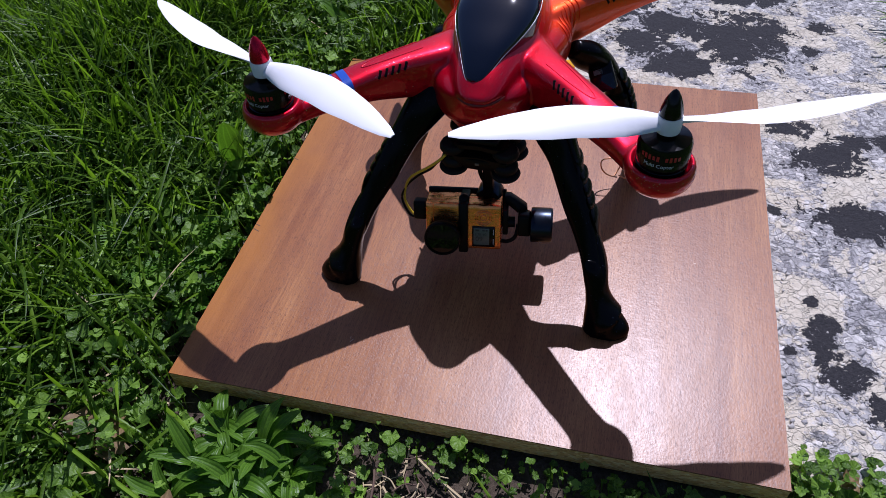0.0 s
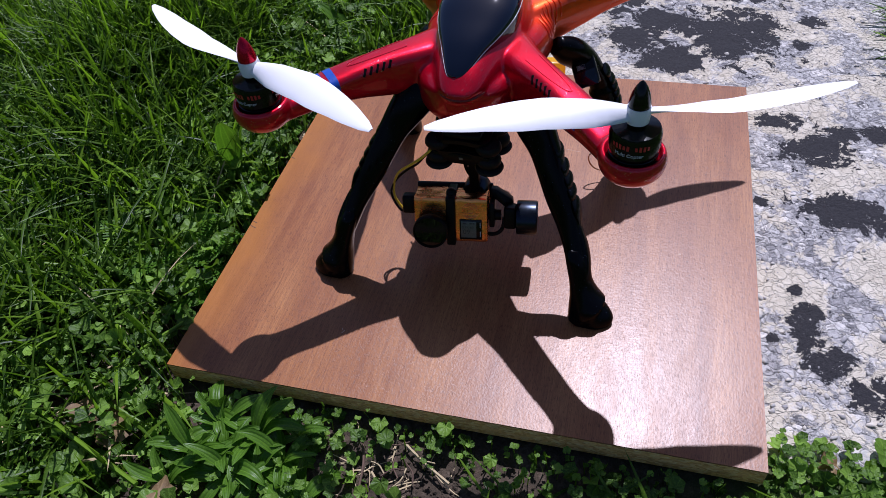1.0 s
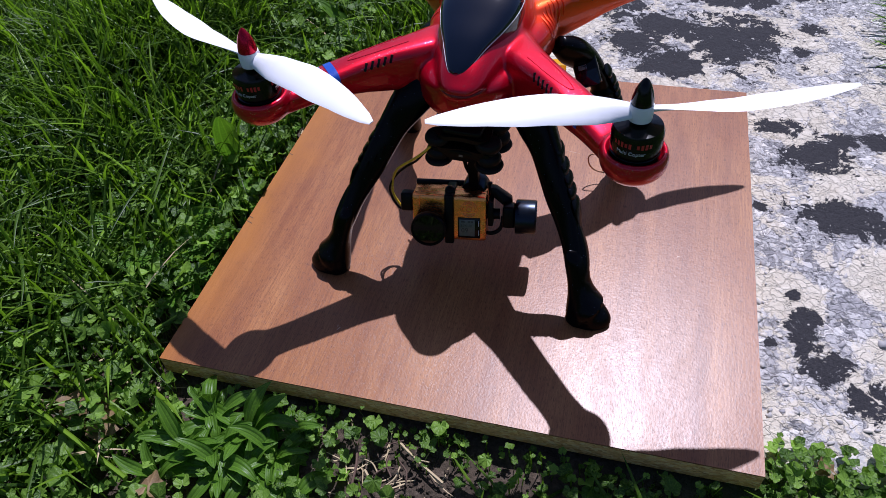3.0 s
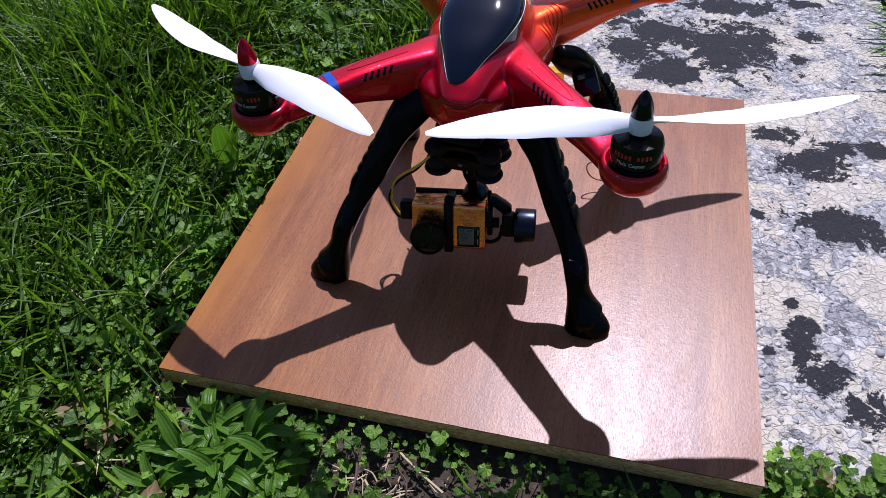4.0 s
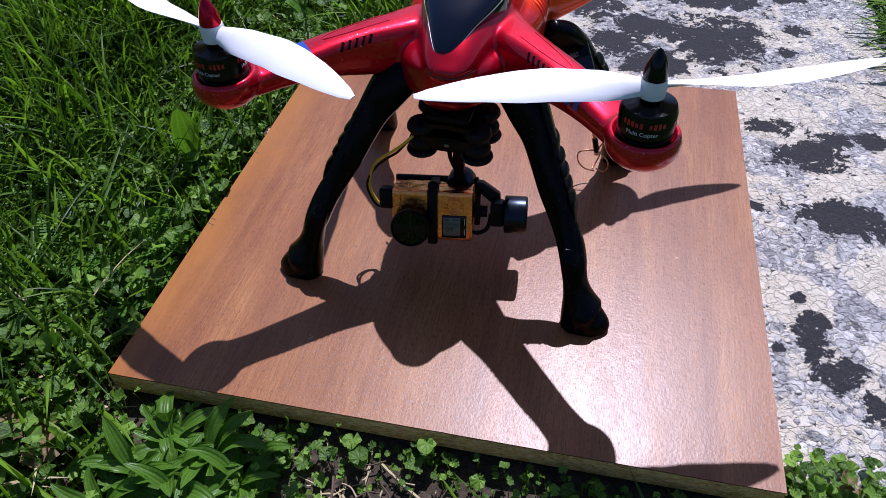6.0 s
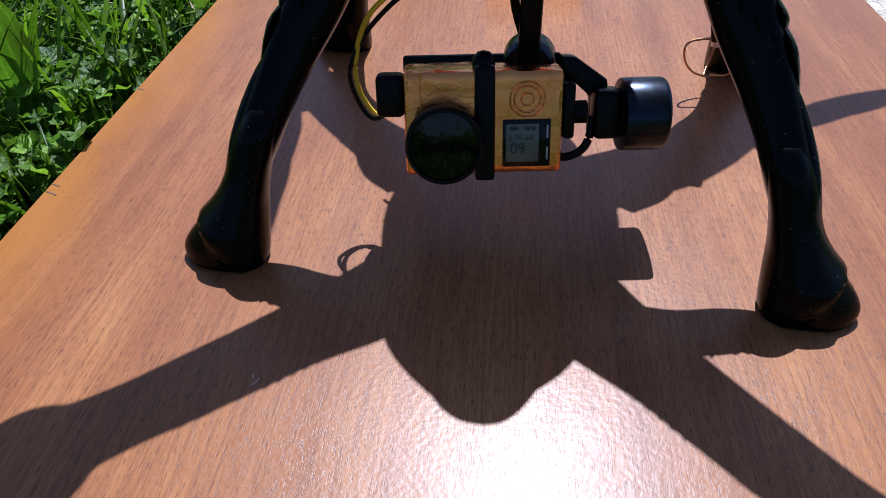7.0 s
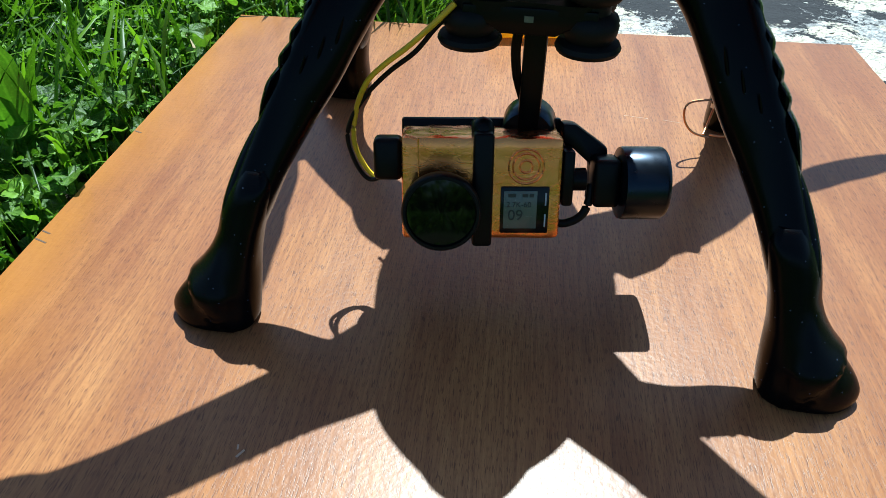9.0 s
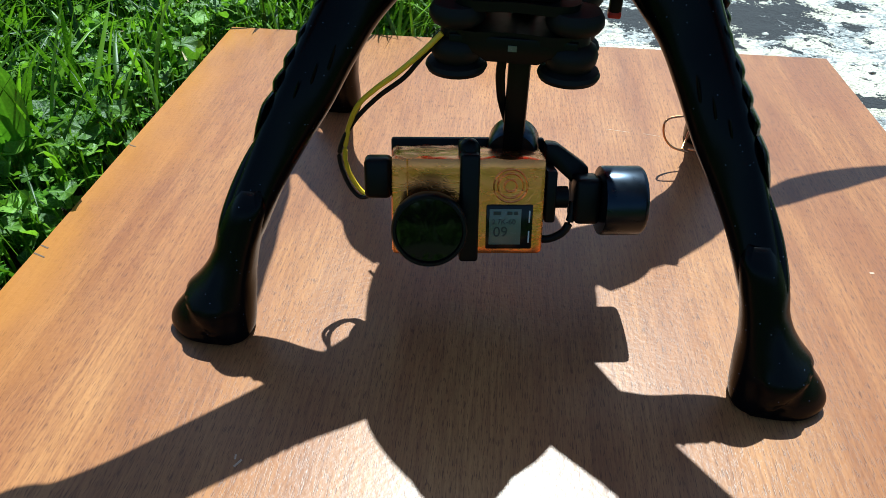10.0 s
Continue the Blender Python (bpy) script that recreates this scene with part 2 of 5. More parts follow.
def leaf(name, low, high, glow=0.4, rough=0.42, vein=0.0, rays=0.0):
    """Foliage: each leaf its own green, light shining through it."""
    k = Net(name)
    geo = k.n.new("ShaderNodeNewGeometry")
    at = k.where("World")
    patch = k.noise(at, 45.0, 3.0)
    mottle = k.noise(at, 700.0, 3.0)
    tone = k.ramp(geo.outputs["Random Per Island"], [(0.0, tuple(c * 0.75 for c in low)), (0.55, tuple(0.62 * a + 0.38 * b for a, b in zip(low, high))), (0.9, high), (1.0, tuple(c * 1.3 for c in high))])
    tone = k.mix(k.math("MULTIPLY", patch, 0.35), tone, tuple(c * 0.55 for c in low))
    tone = k.mix(k.math("MULTIPLY", k.ramp(mottle, [(0.5, 0.0), (0.8, 1.0)]), 0.35), tone, tuple(min(1.0, c * 1.5) for c in high))
    if vein:
        uv = k.n.new("ShaderNodeUVMap")
        sep = k.n.new("ShaderNodeSeparateXYZ")
        k.link(uv.outputs[0], sep.inputs[0])
        rib = k.math("SINE", k.math("MULTIPLY", sep.outputs["X"], vein))
        tone = k.mix(k.math("MULTIPLY", k.ramp(rib, [(0.6, 0.0), (0.98, 1.0)]), 0.16), tone, tuple(min(1.0, c * 1.9) for c in high))
        k.bump(rib, 0.25, 0.0008)
    if rays:
        uv = k.n.new("ShaderNodeUVMap")
        sep = k.n.new("ShaderNodeSeparateXYZ")
        k.link(uv.outputs[0], sep.inputs[0])
        angle = k.math("ARCTAN2", k.math("SUBTRACT", sep.outputs["Y"], 0.5), k.math("SUBTRACT", sep.outputs["X"], 0.5))
        line = k.math("COSINE", k.math("MULTIPLY", angle, rays))
        tone = k.mix(k.math("MULTIPLY", k.ramp(line, [(0.85, 0.0), (1.0, 1.0)]), 0.16), tone, tuple(min(1.0, c * 2.0) for c in high))
        k.bump(k.math("ADD", line, k.math("MULTIPLY", mottle, 3.0)), 0.3, 0.0009)
    k.set(color=tone, rough=rough, spec=0.32)
    thin = k.n.new("ShaderNodeBsdfTranslucent")
    k.link(k.mix(1.0, tone, (1.25, 1.35, 0.45), "MULTIPLY"), thin.inputs["Color"])
    both = k.n.new("ShaderNodeMixShader")
    both.inputs[0].default_value = glow
    k.link(k.p.outputs[0], both.inputs[1]).link(thin.outputs[0], both.inputs[2])
    k.link(both.outputs[0], k.out.inputs[0])
    return k.m


def foil():
    """Creased copper tape."""
    k = Net("copper_foil")
    at = k.where()
    crease = k.noise(at, 70.0, 4.0, 0.55, 2.2)
    lines = k.noise(k.where("Object", (1.0, 1.0, 4.0)), 110.0, 3.0, 0.5, 1.0)
    ridge = k.ramp(k.math("ABSOLUTE", k.math("SUBTRACT", crease, 0.5)), [(0.0, 1.0), (0.035, 0.0)])
    tone = k.ramp(k.noise(at, 50.0, 3.0), [(0.3, (0.97, 0.31, 0.075)), (0.7, (1.0, 0.42, 0.13))])
    k.set(color=tone, metal=1.0, rough=k.math("ADD", k.math("MULTIPLY", lines, 0.14), 0.19))
    k.bump(k.math("ADD", k.math("MULTIPLY", ridge, 0.07), k.noise(at, 34.0, 1.0, 0.4, 0.3)), 0.4, 0.0012)
    return k.m


def dark_glass(name, tint, spec=0.5, coat=0.4):
    k = Net(name)
    at = k.where()
    k.set(color=tint, rough=0.05, coat=coat, coat_rough=0.03, spec=spec)
    k.bump(k.noise(at, 40.0, 3.0), 0.07, 0.0008)
    return k.m


def honey_plastic():
    k = Net("yellow_clear_plastic")
    tone = k.ramp(k.noise(k.where(), 60.0), [(0.3, (0.92, 0.55, 0.015)), (0.7, (0.97, 0.66, 0.03))])
    k.set(color=tone, rough=0.18, spec=0.5)
    thin = k.n.new("ShaderNodeBsdfTranslucent")
    k.link(tone, thin.inputs["Color"])
    both = k.n.new("ShaderNodeMixShader")
    both.inputs[0].default_value = 0.6
    k.link(k.p.outputs[0], both.inputs[1]).link(thin.outputs[0], both.inputs[2])
    k.link(both.outputs[0], k.out.inputs[0])
    return k.m


PAINT, LEGS, WOOD, CHIP, SLAB, SOIL, FOIL, STONE = car_paint(), sparkle_black(), veneer(), chipboard(), concrete(), soil(), foil(), stone()
CANOPY = dark_glass("smoked_canopy", (0.002, 0.004, 0.011), 0.5, 0.25)
LENS = dark_glass("filter_glass", (0.003, 0.003, 0.0025), 0.26, 0.0)
SCREEN = plain("lcd_grey", (0.13, 0.15, 0.115), 0.25, grain=900)
INK = plain("lcd_ink", (0.03, 0.035, 0.03), 0.4)
WHITE = plain("white_nylon", (0.82, 0.83, 0.84), 0.38, vary=0.02, bump=0.02)
BLUE = plain("blue_stripe", (0.012, 0.07, 0.42), 0.3, coat=0.8)
GROOVE = plain("groove_red", (0.16, 0.004, 0.004), 0.4)
BLACK = plain("matt_black_plastic", (0.003, 0.003, 0.0033), 0.38, spec=0.15)
RUBBER = plain("black_rubber", (0.005, 0.005, 0.005), 0.55, spec=0.2)
GUN = plain("black_anodised", (0.022, 0.028, 0.04), 0.3, metal=0.9, vary=0.05, bump=0.01)
REDMETAL = plain("red_anodised", (0.5, 0.008, 0.03), 0.25, metal=0.85, vary=0.05, bump=0.01)
SPINBLACK = plain("black_spinner", (0.0025, 0.0025, 0.003), 0.2, coat=0.08, vary=0.05, bump=0.01, spec=0.22)
MOTORPRINT = plain("motor_print_red", (0.40, 0.012, 0.02), 0.4)
PRINT = plain("pale_print", (0.55, 0.55, 0.55), 0.5)
SCUFF = plain("pale_scuff", (0.44, 0.29, 0.19), 0.5)
SILVER = plain("silver_trim", (0.6, 0.6, 0.62), 0.3, metal=0.9)
COPPER = plain("bare_copper", (0.55, 0.25, 0.12), 0.35, metal=0.9)
YELLOW = plain("yellow_cable", (0.75, 0.5, 0.02), 0.4)
REDWIRE = plain("red_cable", (0.55, 0.02, 0.02), 0.4)
GREYWIRE = plain("grey_cable", (0.4, 0.38, 0.33), 0.5)
CLEAR = plain("white_connector", (0.7, 0.7, 0.68), 0.35)
HONEY = honey_plastic()
GRASS = leaf("grass_blade", (0.024, 0.068, 0.004), (0.175, 0.31, 0.015), 0.42, 0.40)
CLOVER = leaf("round_leaf", (0.042, 0.105, 0.009), (0.22, 0.38, 0.045), 0.40, 0.45, rays=8.0)
BROAD = leaf("ribbed_leaf", (0.042, 0.12, 0.009), (0.15, 0.29, 0.022), 0.38, 0.38, vein=24.0)
FEATHER = leaf("feathery_leaf", (0.06, 0.165, 0.009), (0.15, 0.32, 0.02), 0.42, 0.45)
WITHERED = leaf("withered_leaf", (0.15, 0.085, 0.04), (0.34, 0.24, 0.11), 0.3, 0.6, vein=18.0)
STRAW = plain("dry_straw", (0.42, 0.33, 0.18), 0.75)
BARK = plain("dry_twig", (0.10, 0.06, 0.04), 0.85)

# ---- mesh helpers (decimetres) ----
def part(name, bm, mat, parent, label="", at=None, smooth=True, sharp=40):
    """One mesh object under a thing or part, from a bmesh in decimetres."""
    if at is not None:
        bm.transform(at)
    bm.transform(Matrix.Scale(DM, 4))
    bmesh.ops.recalc_face_normals(bm, faces=bm.faces)
    for f in bm.faces:
        f.smooth = smooth
    if smooth and sharp:
        for e in bm.edges:
            if len(e.link_faces) == 2 and e.calc_face_angle(0) > radians(sharp):
                e.smooth = False
    me = bpy.data.meshes.new(name)
    bm.to_mesh(me)
    bm.free()
    me.materials.append(mat)
    ob = new(name, me)
    ob.parent = parent
    if label:
        tagged(ob, label)
    return ob


def thing(name, label, category, m=None, group="", kind=""):
    """An Empty at a thing's base; m in decimetres."""
    ob = tagged(new(name), label, category, group, kind)
    ob.empty_display_size = 0.01
    if m is not None:
        ob.matrix_world = Matrix.Translation(m.translation * DM) @ m.to_3x3().to_4x4()
    return ob


def curve(keys, steps):
    """Catmull-Rom through rows of numbers."""
    keys = np.array(keys, float)
    k = np.vstack([2 * keys[0] - keys[1], keys, 2 * keys[-1] - keys[-2]])
    out = []
    for n in range(len(keys) - 1):
        a, b, c, d = k[n : n + 4]
        for u in np.arange(steps) / steps:
            out.append(0.5 * (2 * b + (c - a) * u + (2 * a - 5 * b + 4 * c - d) * u**2 + (3 * b - a - 3 * c + d) * u**3))
    return np.array(out + [keys[-1]])


def loft(rings, bm=None, caps=True):
    """A skin over rings of equally many points."""
    bm = bm or bmesh.new()
    vs = [[bm.verts.new(p) for p in ring] for ring in rings]
    n = len(vs[0])
    for a, b in zip(vs, vs[1:]):
        for i in range(n):
            bm.faces.new((a[i], a[(i + 1) % n], b[(i + 1) % n], b[i]))
    if caps:
        bm.faces.new(vs[0][::-1])
        bm.faces.new(vs[-1])
    return bm


def tube(path, radius, seg=10, bm=None, squash=1.0, power=2.0, up=(0, 0, 1)):
    """A round or flattened bar along a path; radius: one number or one for each point, or pairs (side, height)."""
    path = [Vector(p[:3]) for p in path]
    rings = []
    for i, p in enumerate(path):
        d = (path[min(i + 1, len(path) - 1)] - path[max(i - 1, 0)]).normalized()
        ref = Vector(up) if abs(d.dot(Vector(up))) < 0.95 else Vector((1, 0, 0))
        s = d.cross(ref).normalized()
        h = s.cross(d)
        r = radius if isinstance(radius, (int, float)) else radius[i]
        rs, rh = (r, r * squash) if isinstance(r, (int, float, np.floating)) else r
        ring = []
        for k in range(seg):
            a = 2 * math.pi * k / seg
            ca, sa = math.cos(a), math.sin(a)
            ca, sa = math.copysign(abs(ca) ** (2 / power), ca), math.copysign(abs(sa) ** (2 / power), sa)
            ring.append(p + s * rs * ca + h * rh * sa)
        rings.append(ring)
    return loft(rings, bm)


def lathe(profile, seg=32, bm=None, m=None):
    """A turned shape: rows of (radius, height) round z."""
    rings = [[Vector((max(r, 0.0005) * math.cos(a), max(r, 0.0005) * math.sin(a), z)) for a in np.linspace(0, 2 * math.pi, seg, endpoint=False)] for r, z in profile]
    if m is not None:
        rings = [[m @ v for v in ring] for ring in rings]
    return loft(rings, bm)


def box(size, at=(0, 0, 0), bevel=0.01, bm=None, m=None, seg=2):
    """A block with rounded edges."""
    one = bmesh.new()
    bmesh.ops.create_cube(one, size=1.0)
    one.transform(Matrix.Translation(at) @ Matrix.Diagonal((*size, 1)))
    if bevel:
        bmesh.ops.bevel(one, geom=list(one.edges), offset=min(bevel, min(size) * 0.45), segments=seg, profile=0.5, affect="EDGES")
    if m is not None:
        one.transform(m)
    return merge(bm, one)


def merge(bm, one):
    if bm is None:
        return one
    me = bpy.data.meshes.new("tmp")
    one.to_mesh(me)
    one.free()
    bm.from_mesh(me)
    bpy.data.meshes.remove(me)
    return bm


def plate(outline, thick, bevel=0.006, bm=None, m=None):
    """A flat plate from an outline in x and z, its thickness along y."""
    one = bmesh.new()
    f = one.faces.new([one.verts.new((x, 0, z)) for x, z in outline])
    ext = bmesh.ops.extrude_face_region(one, geom=[f])
    bmesh.ops.translate(one, verts=[v for v in ext["geom"] if isinstance(v, bmesh.types.BMVert)], vec=(0, thick, 0))
    if bevel:
        bmesh.ops.bevel(one, geom=list(one.edges), offset=bevel, segments=2, profile=0.5, affect="EDGES")
    if m is not None:
        one.transform(m)
    return merge(bm, one)


def spot(x, y, z, rx=0, ry=0, rz=0):
    return pose(x, y, z, rx, ry, rz)


def raw(name, verts, faces, mat, parent=None, uvs=None, smooth=True):
    """A mesh from lists in decimetres."""
    me = bpy.data.meshes.new(name)
    me.from_pydata((np.array(verts) * DM).tolist(), [], faces)
    if uvs is not None:
        layer = me.uv_layers.new(name="UVMap")
        idx = np.zeros(len(me.loops), int)
        me.loops.foreach_get("vertex_index", idx)
        layer.data.foreach_set("uv", np.array(uvs, float)[idx].ravel())
    me.polygons.foreach_set("use_smooth", [smooth] * len(me.polygons))
    me.materials.append(mat)
    ob = new(name, me)
    ob.parent = parent
    return ob


# ---- ground, concrete path, board ----
SLAB_Z, SOIL_Z = -0.185, -0.26
WORN = [(4.4, 5.85, 0.5, 0.62), (3.61, 6.1, 0.5, 0.36), (3.76, 5.22, 0.36, 0.3), (4.9, 4.19, 0.28, 0.15), (5.23, 3.76, 0.36, 0.26), (5.50, 4.0, 0.2, 0.14), (5.31, 2.86, 0.34, 0.25), (5.63, 2.81, 0.1, 0.12), (4.92, 1.5, 0.13, 0.24), (5.01, 1.14, 0.2, 0.24),
        (5.28, 0.87, 0.17, 0.18), (4.86, 1.83, 0.06, 0.07), (4.65, 1.28, 0.06, 0.06), (4.63, 2.89, 0.05, 0.05), (5.35, 6.24, 0.17, 0.13), (5.78, 4.06, 0.18, 0.13), (3.3, 5.7, 0.42, 0.3), (4.5, 6.9, 0.7, 0.2), (5.85, 1.9, 0.2, 0.2),
        (4.75, 6.15, 0.22, 0.25), (5.35, 7.1, 0.3, 0.12), (2.9, 6.6, 0.5, 0.3), (3.9, 7.9, 0.8, 0.3), (4.3, 7.3, 0.5, 0.3), (5.2, 5.7, 0.10, 0.12)]


def slab():
    """A strip of old concrete, its worn patches given as a field over the sheet."""
    nx, ny = 250, 560
    x0, x1, y0, y1 = 1.55, 6.35, 0.28, 70.0
    xs, ys = np.linspace(x0, x1, nx), np.concatenate([np.linspace(0, 1, ny - 60) ** 1.25 * 11.2, 11.2 + np.linspace(0.02, 1, 60) ** 1.6 * (y1 - y0 - 11.2)]) + y0
    gx, gy = np.meshgrid(xs, ys)
    patches = np.max([np.exp(-(((gx - a) / (1.15 * w)) ** 2 + ((gy - b) / (1.15 * h)) ** 2)) for a, b, w, h in WORN], axis=0)
    verts, worn = [], []
    for j, y in enumerate(ys):
        for i, x in enumerate(xs):
            rim = 0.10 * noise.noise((x * 2.1, y * 2.1, 3.0)) + 0.05 * noise.noise((x * 7, y * 7, 1.0))
            px = x + (rim if i in (0, nx - 1) else 0)
            py = y + (rim + 0.25 * max(0.0, x - 4.4) * (1 if x < 5.2 else max(0.0, 1 - (x - 5.2) * 1.5)) * -0.5 if j == 0 else 0)
            z = SLAB_Z + 0.006 * noise.noise((x * 5, y * 5, 0)) + 0.005 * noise.noise((x * 19, y * 19, 2)) - 0.006
            if i in (0, nx - 1) or j in (0, ny - 1):
                z -= 0.02
            verts.append((px, py, z))
            worn.append(float(patches[j, i]))
    faces = [(j * nx + i, j * nx + i + 1, (j + 1) * nx + i + 1, (j + 1) * nx + i) for j in range(ny - 1) for i in range(nx - 1)]
    rim = [i for i in range(nx)] + [j * nx + nx - 1 for j in range(1, ny)] + [(ny - 1) * nx + i for i in range(nx - 2, -1, -1)] + [j * nx for j in range(ny - 2, 0, -1)]
    base = len(verts)
    for n in rim:
        verts.append((verts[n][0], verts[n][1], -0.8))
        worn.append(0.2)
    faces += [(rim[n], base + n, base + (n + 1) % len(rim), rim[(n + 1) % len(rim)]) for n in range(len(rim))]
    ob = raw("pavement", verts, faces, SLAB)
    layer = ob.data.attributes.new("worn", "FLOAT", "POINT")
    layer.data.foreach_set("value", worn)
    return tagged(ob, "weathered pale concrete path with dark worn patches", "pavement", kind="structure")


slab()


def pebbles():
    """Pale stones that stand out of the worn concrete."""
    dice = np.random.default_rng(31)
    ico = bmesh.new()
    bmesh.ops.create_icosphere(ico, subdivisions=1, radius=1.0)
    ico.verts.ensure_lookup_table()
    ball, tris = np.array([v.co[:] for v in ico.verts]), [[v.index for v in f.verts] for f in ico.faces]
    ico.free()
    verts, faces = [], []
    for _ in range(1800):
        x, y = dice.uniform(4.53, 6.3), 0.45 + 7.0 * dice.random() ** 1.4
        if dice.random() < 0.3:
            x, y = dice.uniform(2.2, 6.3), dice.uniform(4.55, 7.2)
        worn = max(math.exp(-(((x - a) / w) ** 2 + ((y - b) / h) ** 2)) for a, b, w, h in WORN)
        if worn > 0.45 and dice.random() < 0.8:
            continue
        size = 0.009 + 0.030 * dice.random() ** 4
        turn = np.array(Euler((dice.normal(0, 0.25), dice.normal(0, 0.25), dice.uniform(0, 6.28))).to_matrix())
        shape = ball * (1 + 0.28 * dice.standard_normal((len(ball), 1))) * np.array([1.0, dice.uniform(0.55, 0.95), dice.uniform(0.3, 0.5)])
        base = len(verts)
        verts += ((shape * size) @ turn.T + np.array([x, y, SLAB_Z - 0.008])).tolist()
        faces += [[base + n for n in t] for t in tris]
    ob = raw("gravel", verts, faces, STONE)
    return tagged(ob, "small pale grey stones bedded in the concrete", "gravel", kind="stuff")


pebbles()


def ground_height(x, y):
    """Soil, a little uneven, sinking under the concrete path."""
    z = SOIL_Z + 0.05 * noise.noise((x * 0.9, y * 0.9, 5)) + 0.03 * noise.noise((x * 4, y * 4, 7))
    inside = min(x - 1.5, 6.4 - x, y - 0.25, 70.0 - y)
    if inside > 0:
        z -= min(0.35, inside * 1.5)
    return z


def ground():
    near = np.linspace(-9, 11, 160)
    far = [-9000, -3000, -900, -300, -100, -40, -18]
    line = np.array(far + near.tolist() + [20, 42, 100, 300, 900, 3000, 9000])
    n = len(line)
    verts = [(x, y, ground_height(x, y)) for y in line for x in line]
    faces = [(j * n + i, j * n + i + 1, (j + 1) * n + i + 1, (j + 1) * n + i) for j in range(n - 1) for i in range(n - 1)]
    return tagged(raw("ground", verts, faces, SOIL), "dark crumbly soil under the lawn", "ground", kind="structure")


ground()

BW, BD, BT = 4.515, 4.478, 0.18
board = thing("wooden_board", "varnished reddish-brown veneered chipboard panel lying on grass and concrete", "board", spot(0, 0, -BT))
bm = box((BW, BD, BT - 0.012), (BW / 2, BD / 2, (BT - 0.012) / 2), 0.006)
part("core", bm, CHIP, board, "raw chipboard edge")
sheet = bmesh.new()
outline = []
for (ax, ay), (bx, by), n in (((0, 0), (BW, 0), 90), ((BW, 0), (BW, BD), 90), ((BW, BD), (0, BD), 90), ((0, BD), (0, 0), 90)):
    for u in np.arange(n) / n:
        x, y = ax + (bx - ax) * u, ay + (by - ay) * u
        inward = Vector((BW / 2 - x, BD / 2 - y)).normalized()
        nick = max(0.0, noise.noise((x * 9, y * 9, 0))) ** 2 * 0.008
        outline.append((x + inward.x * nick, y + inward.y * nick))
face = sheet.faces.new([sheet.verts.new((x, y, BT - 0.012)) for x, y in outline])
ext = bmesh.ops.extrude_face_region(sheet, geom=[face])
bmesh.ops.translate(sheet, verts=[v for v in ext["geom"] if isinstance(v, bmesh.types.BMVert)], vec=(0, 0, 0.012))
part("veneer", sheet, WOOD, board, "glossy reddish-brown wood veneer")

# ---- quadcopter ----
CX, CY, YAW = 2.167, 2.44, -3.93
HOME = spot(CX, CY, 0, 0, 0, YAW)
drone = thing("quadcopter", "red and orange sparkling quadcopter on black legs with white propellers", "drone", HOME)
ARM, REAR = 1.305, 1.21


def ring_section(y, w, zb, zt, shift=0.0, power=2.4, seg=36):
    """A rounded cross-section of the hull."""
    c, h = (zb + zt) / 2, (zt - zb) / 2
    ring = []
    for k in range(seg):
        a = 2 * math.pi * k / seg
        ca, sa = math.cos(a), math.sin(a)
        ring.append(Vector((w * math.copysign(abs(ca) ** (2 / power), ca), y, c + h * math.copysign(abs(sa) ** (2 / power), sa))))
    return ring


def lip_section(y, w, zb, zt, mid=0.0, power=2.3, seg=22):
    """A domed cross-section with a flat underside, widest at its lower edge."""
    ring = []
    for k in range(seg + 1):
        a = math.pi * k / seg
        ca, sa = math.cos(a), math.sin(a)
        ring.append(Vector((mid + w * math.copysign(abs(ca) ** (2 / power), ca), y, zb + (zt - zb) * abs(sa) ** (2 / power))))
    return ring + [Vector((mid - 0.7 * w, y, zb - 0.03)), Vector((mid, y, zb - 0.035)), Vector((mid + 0.7 * w, y, zb - 0.03))]


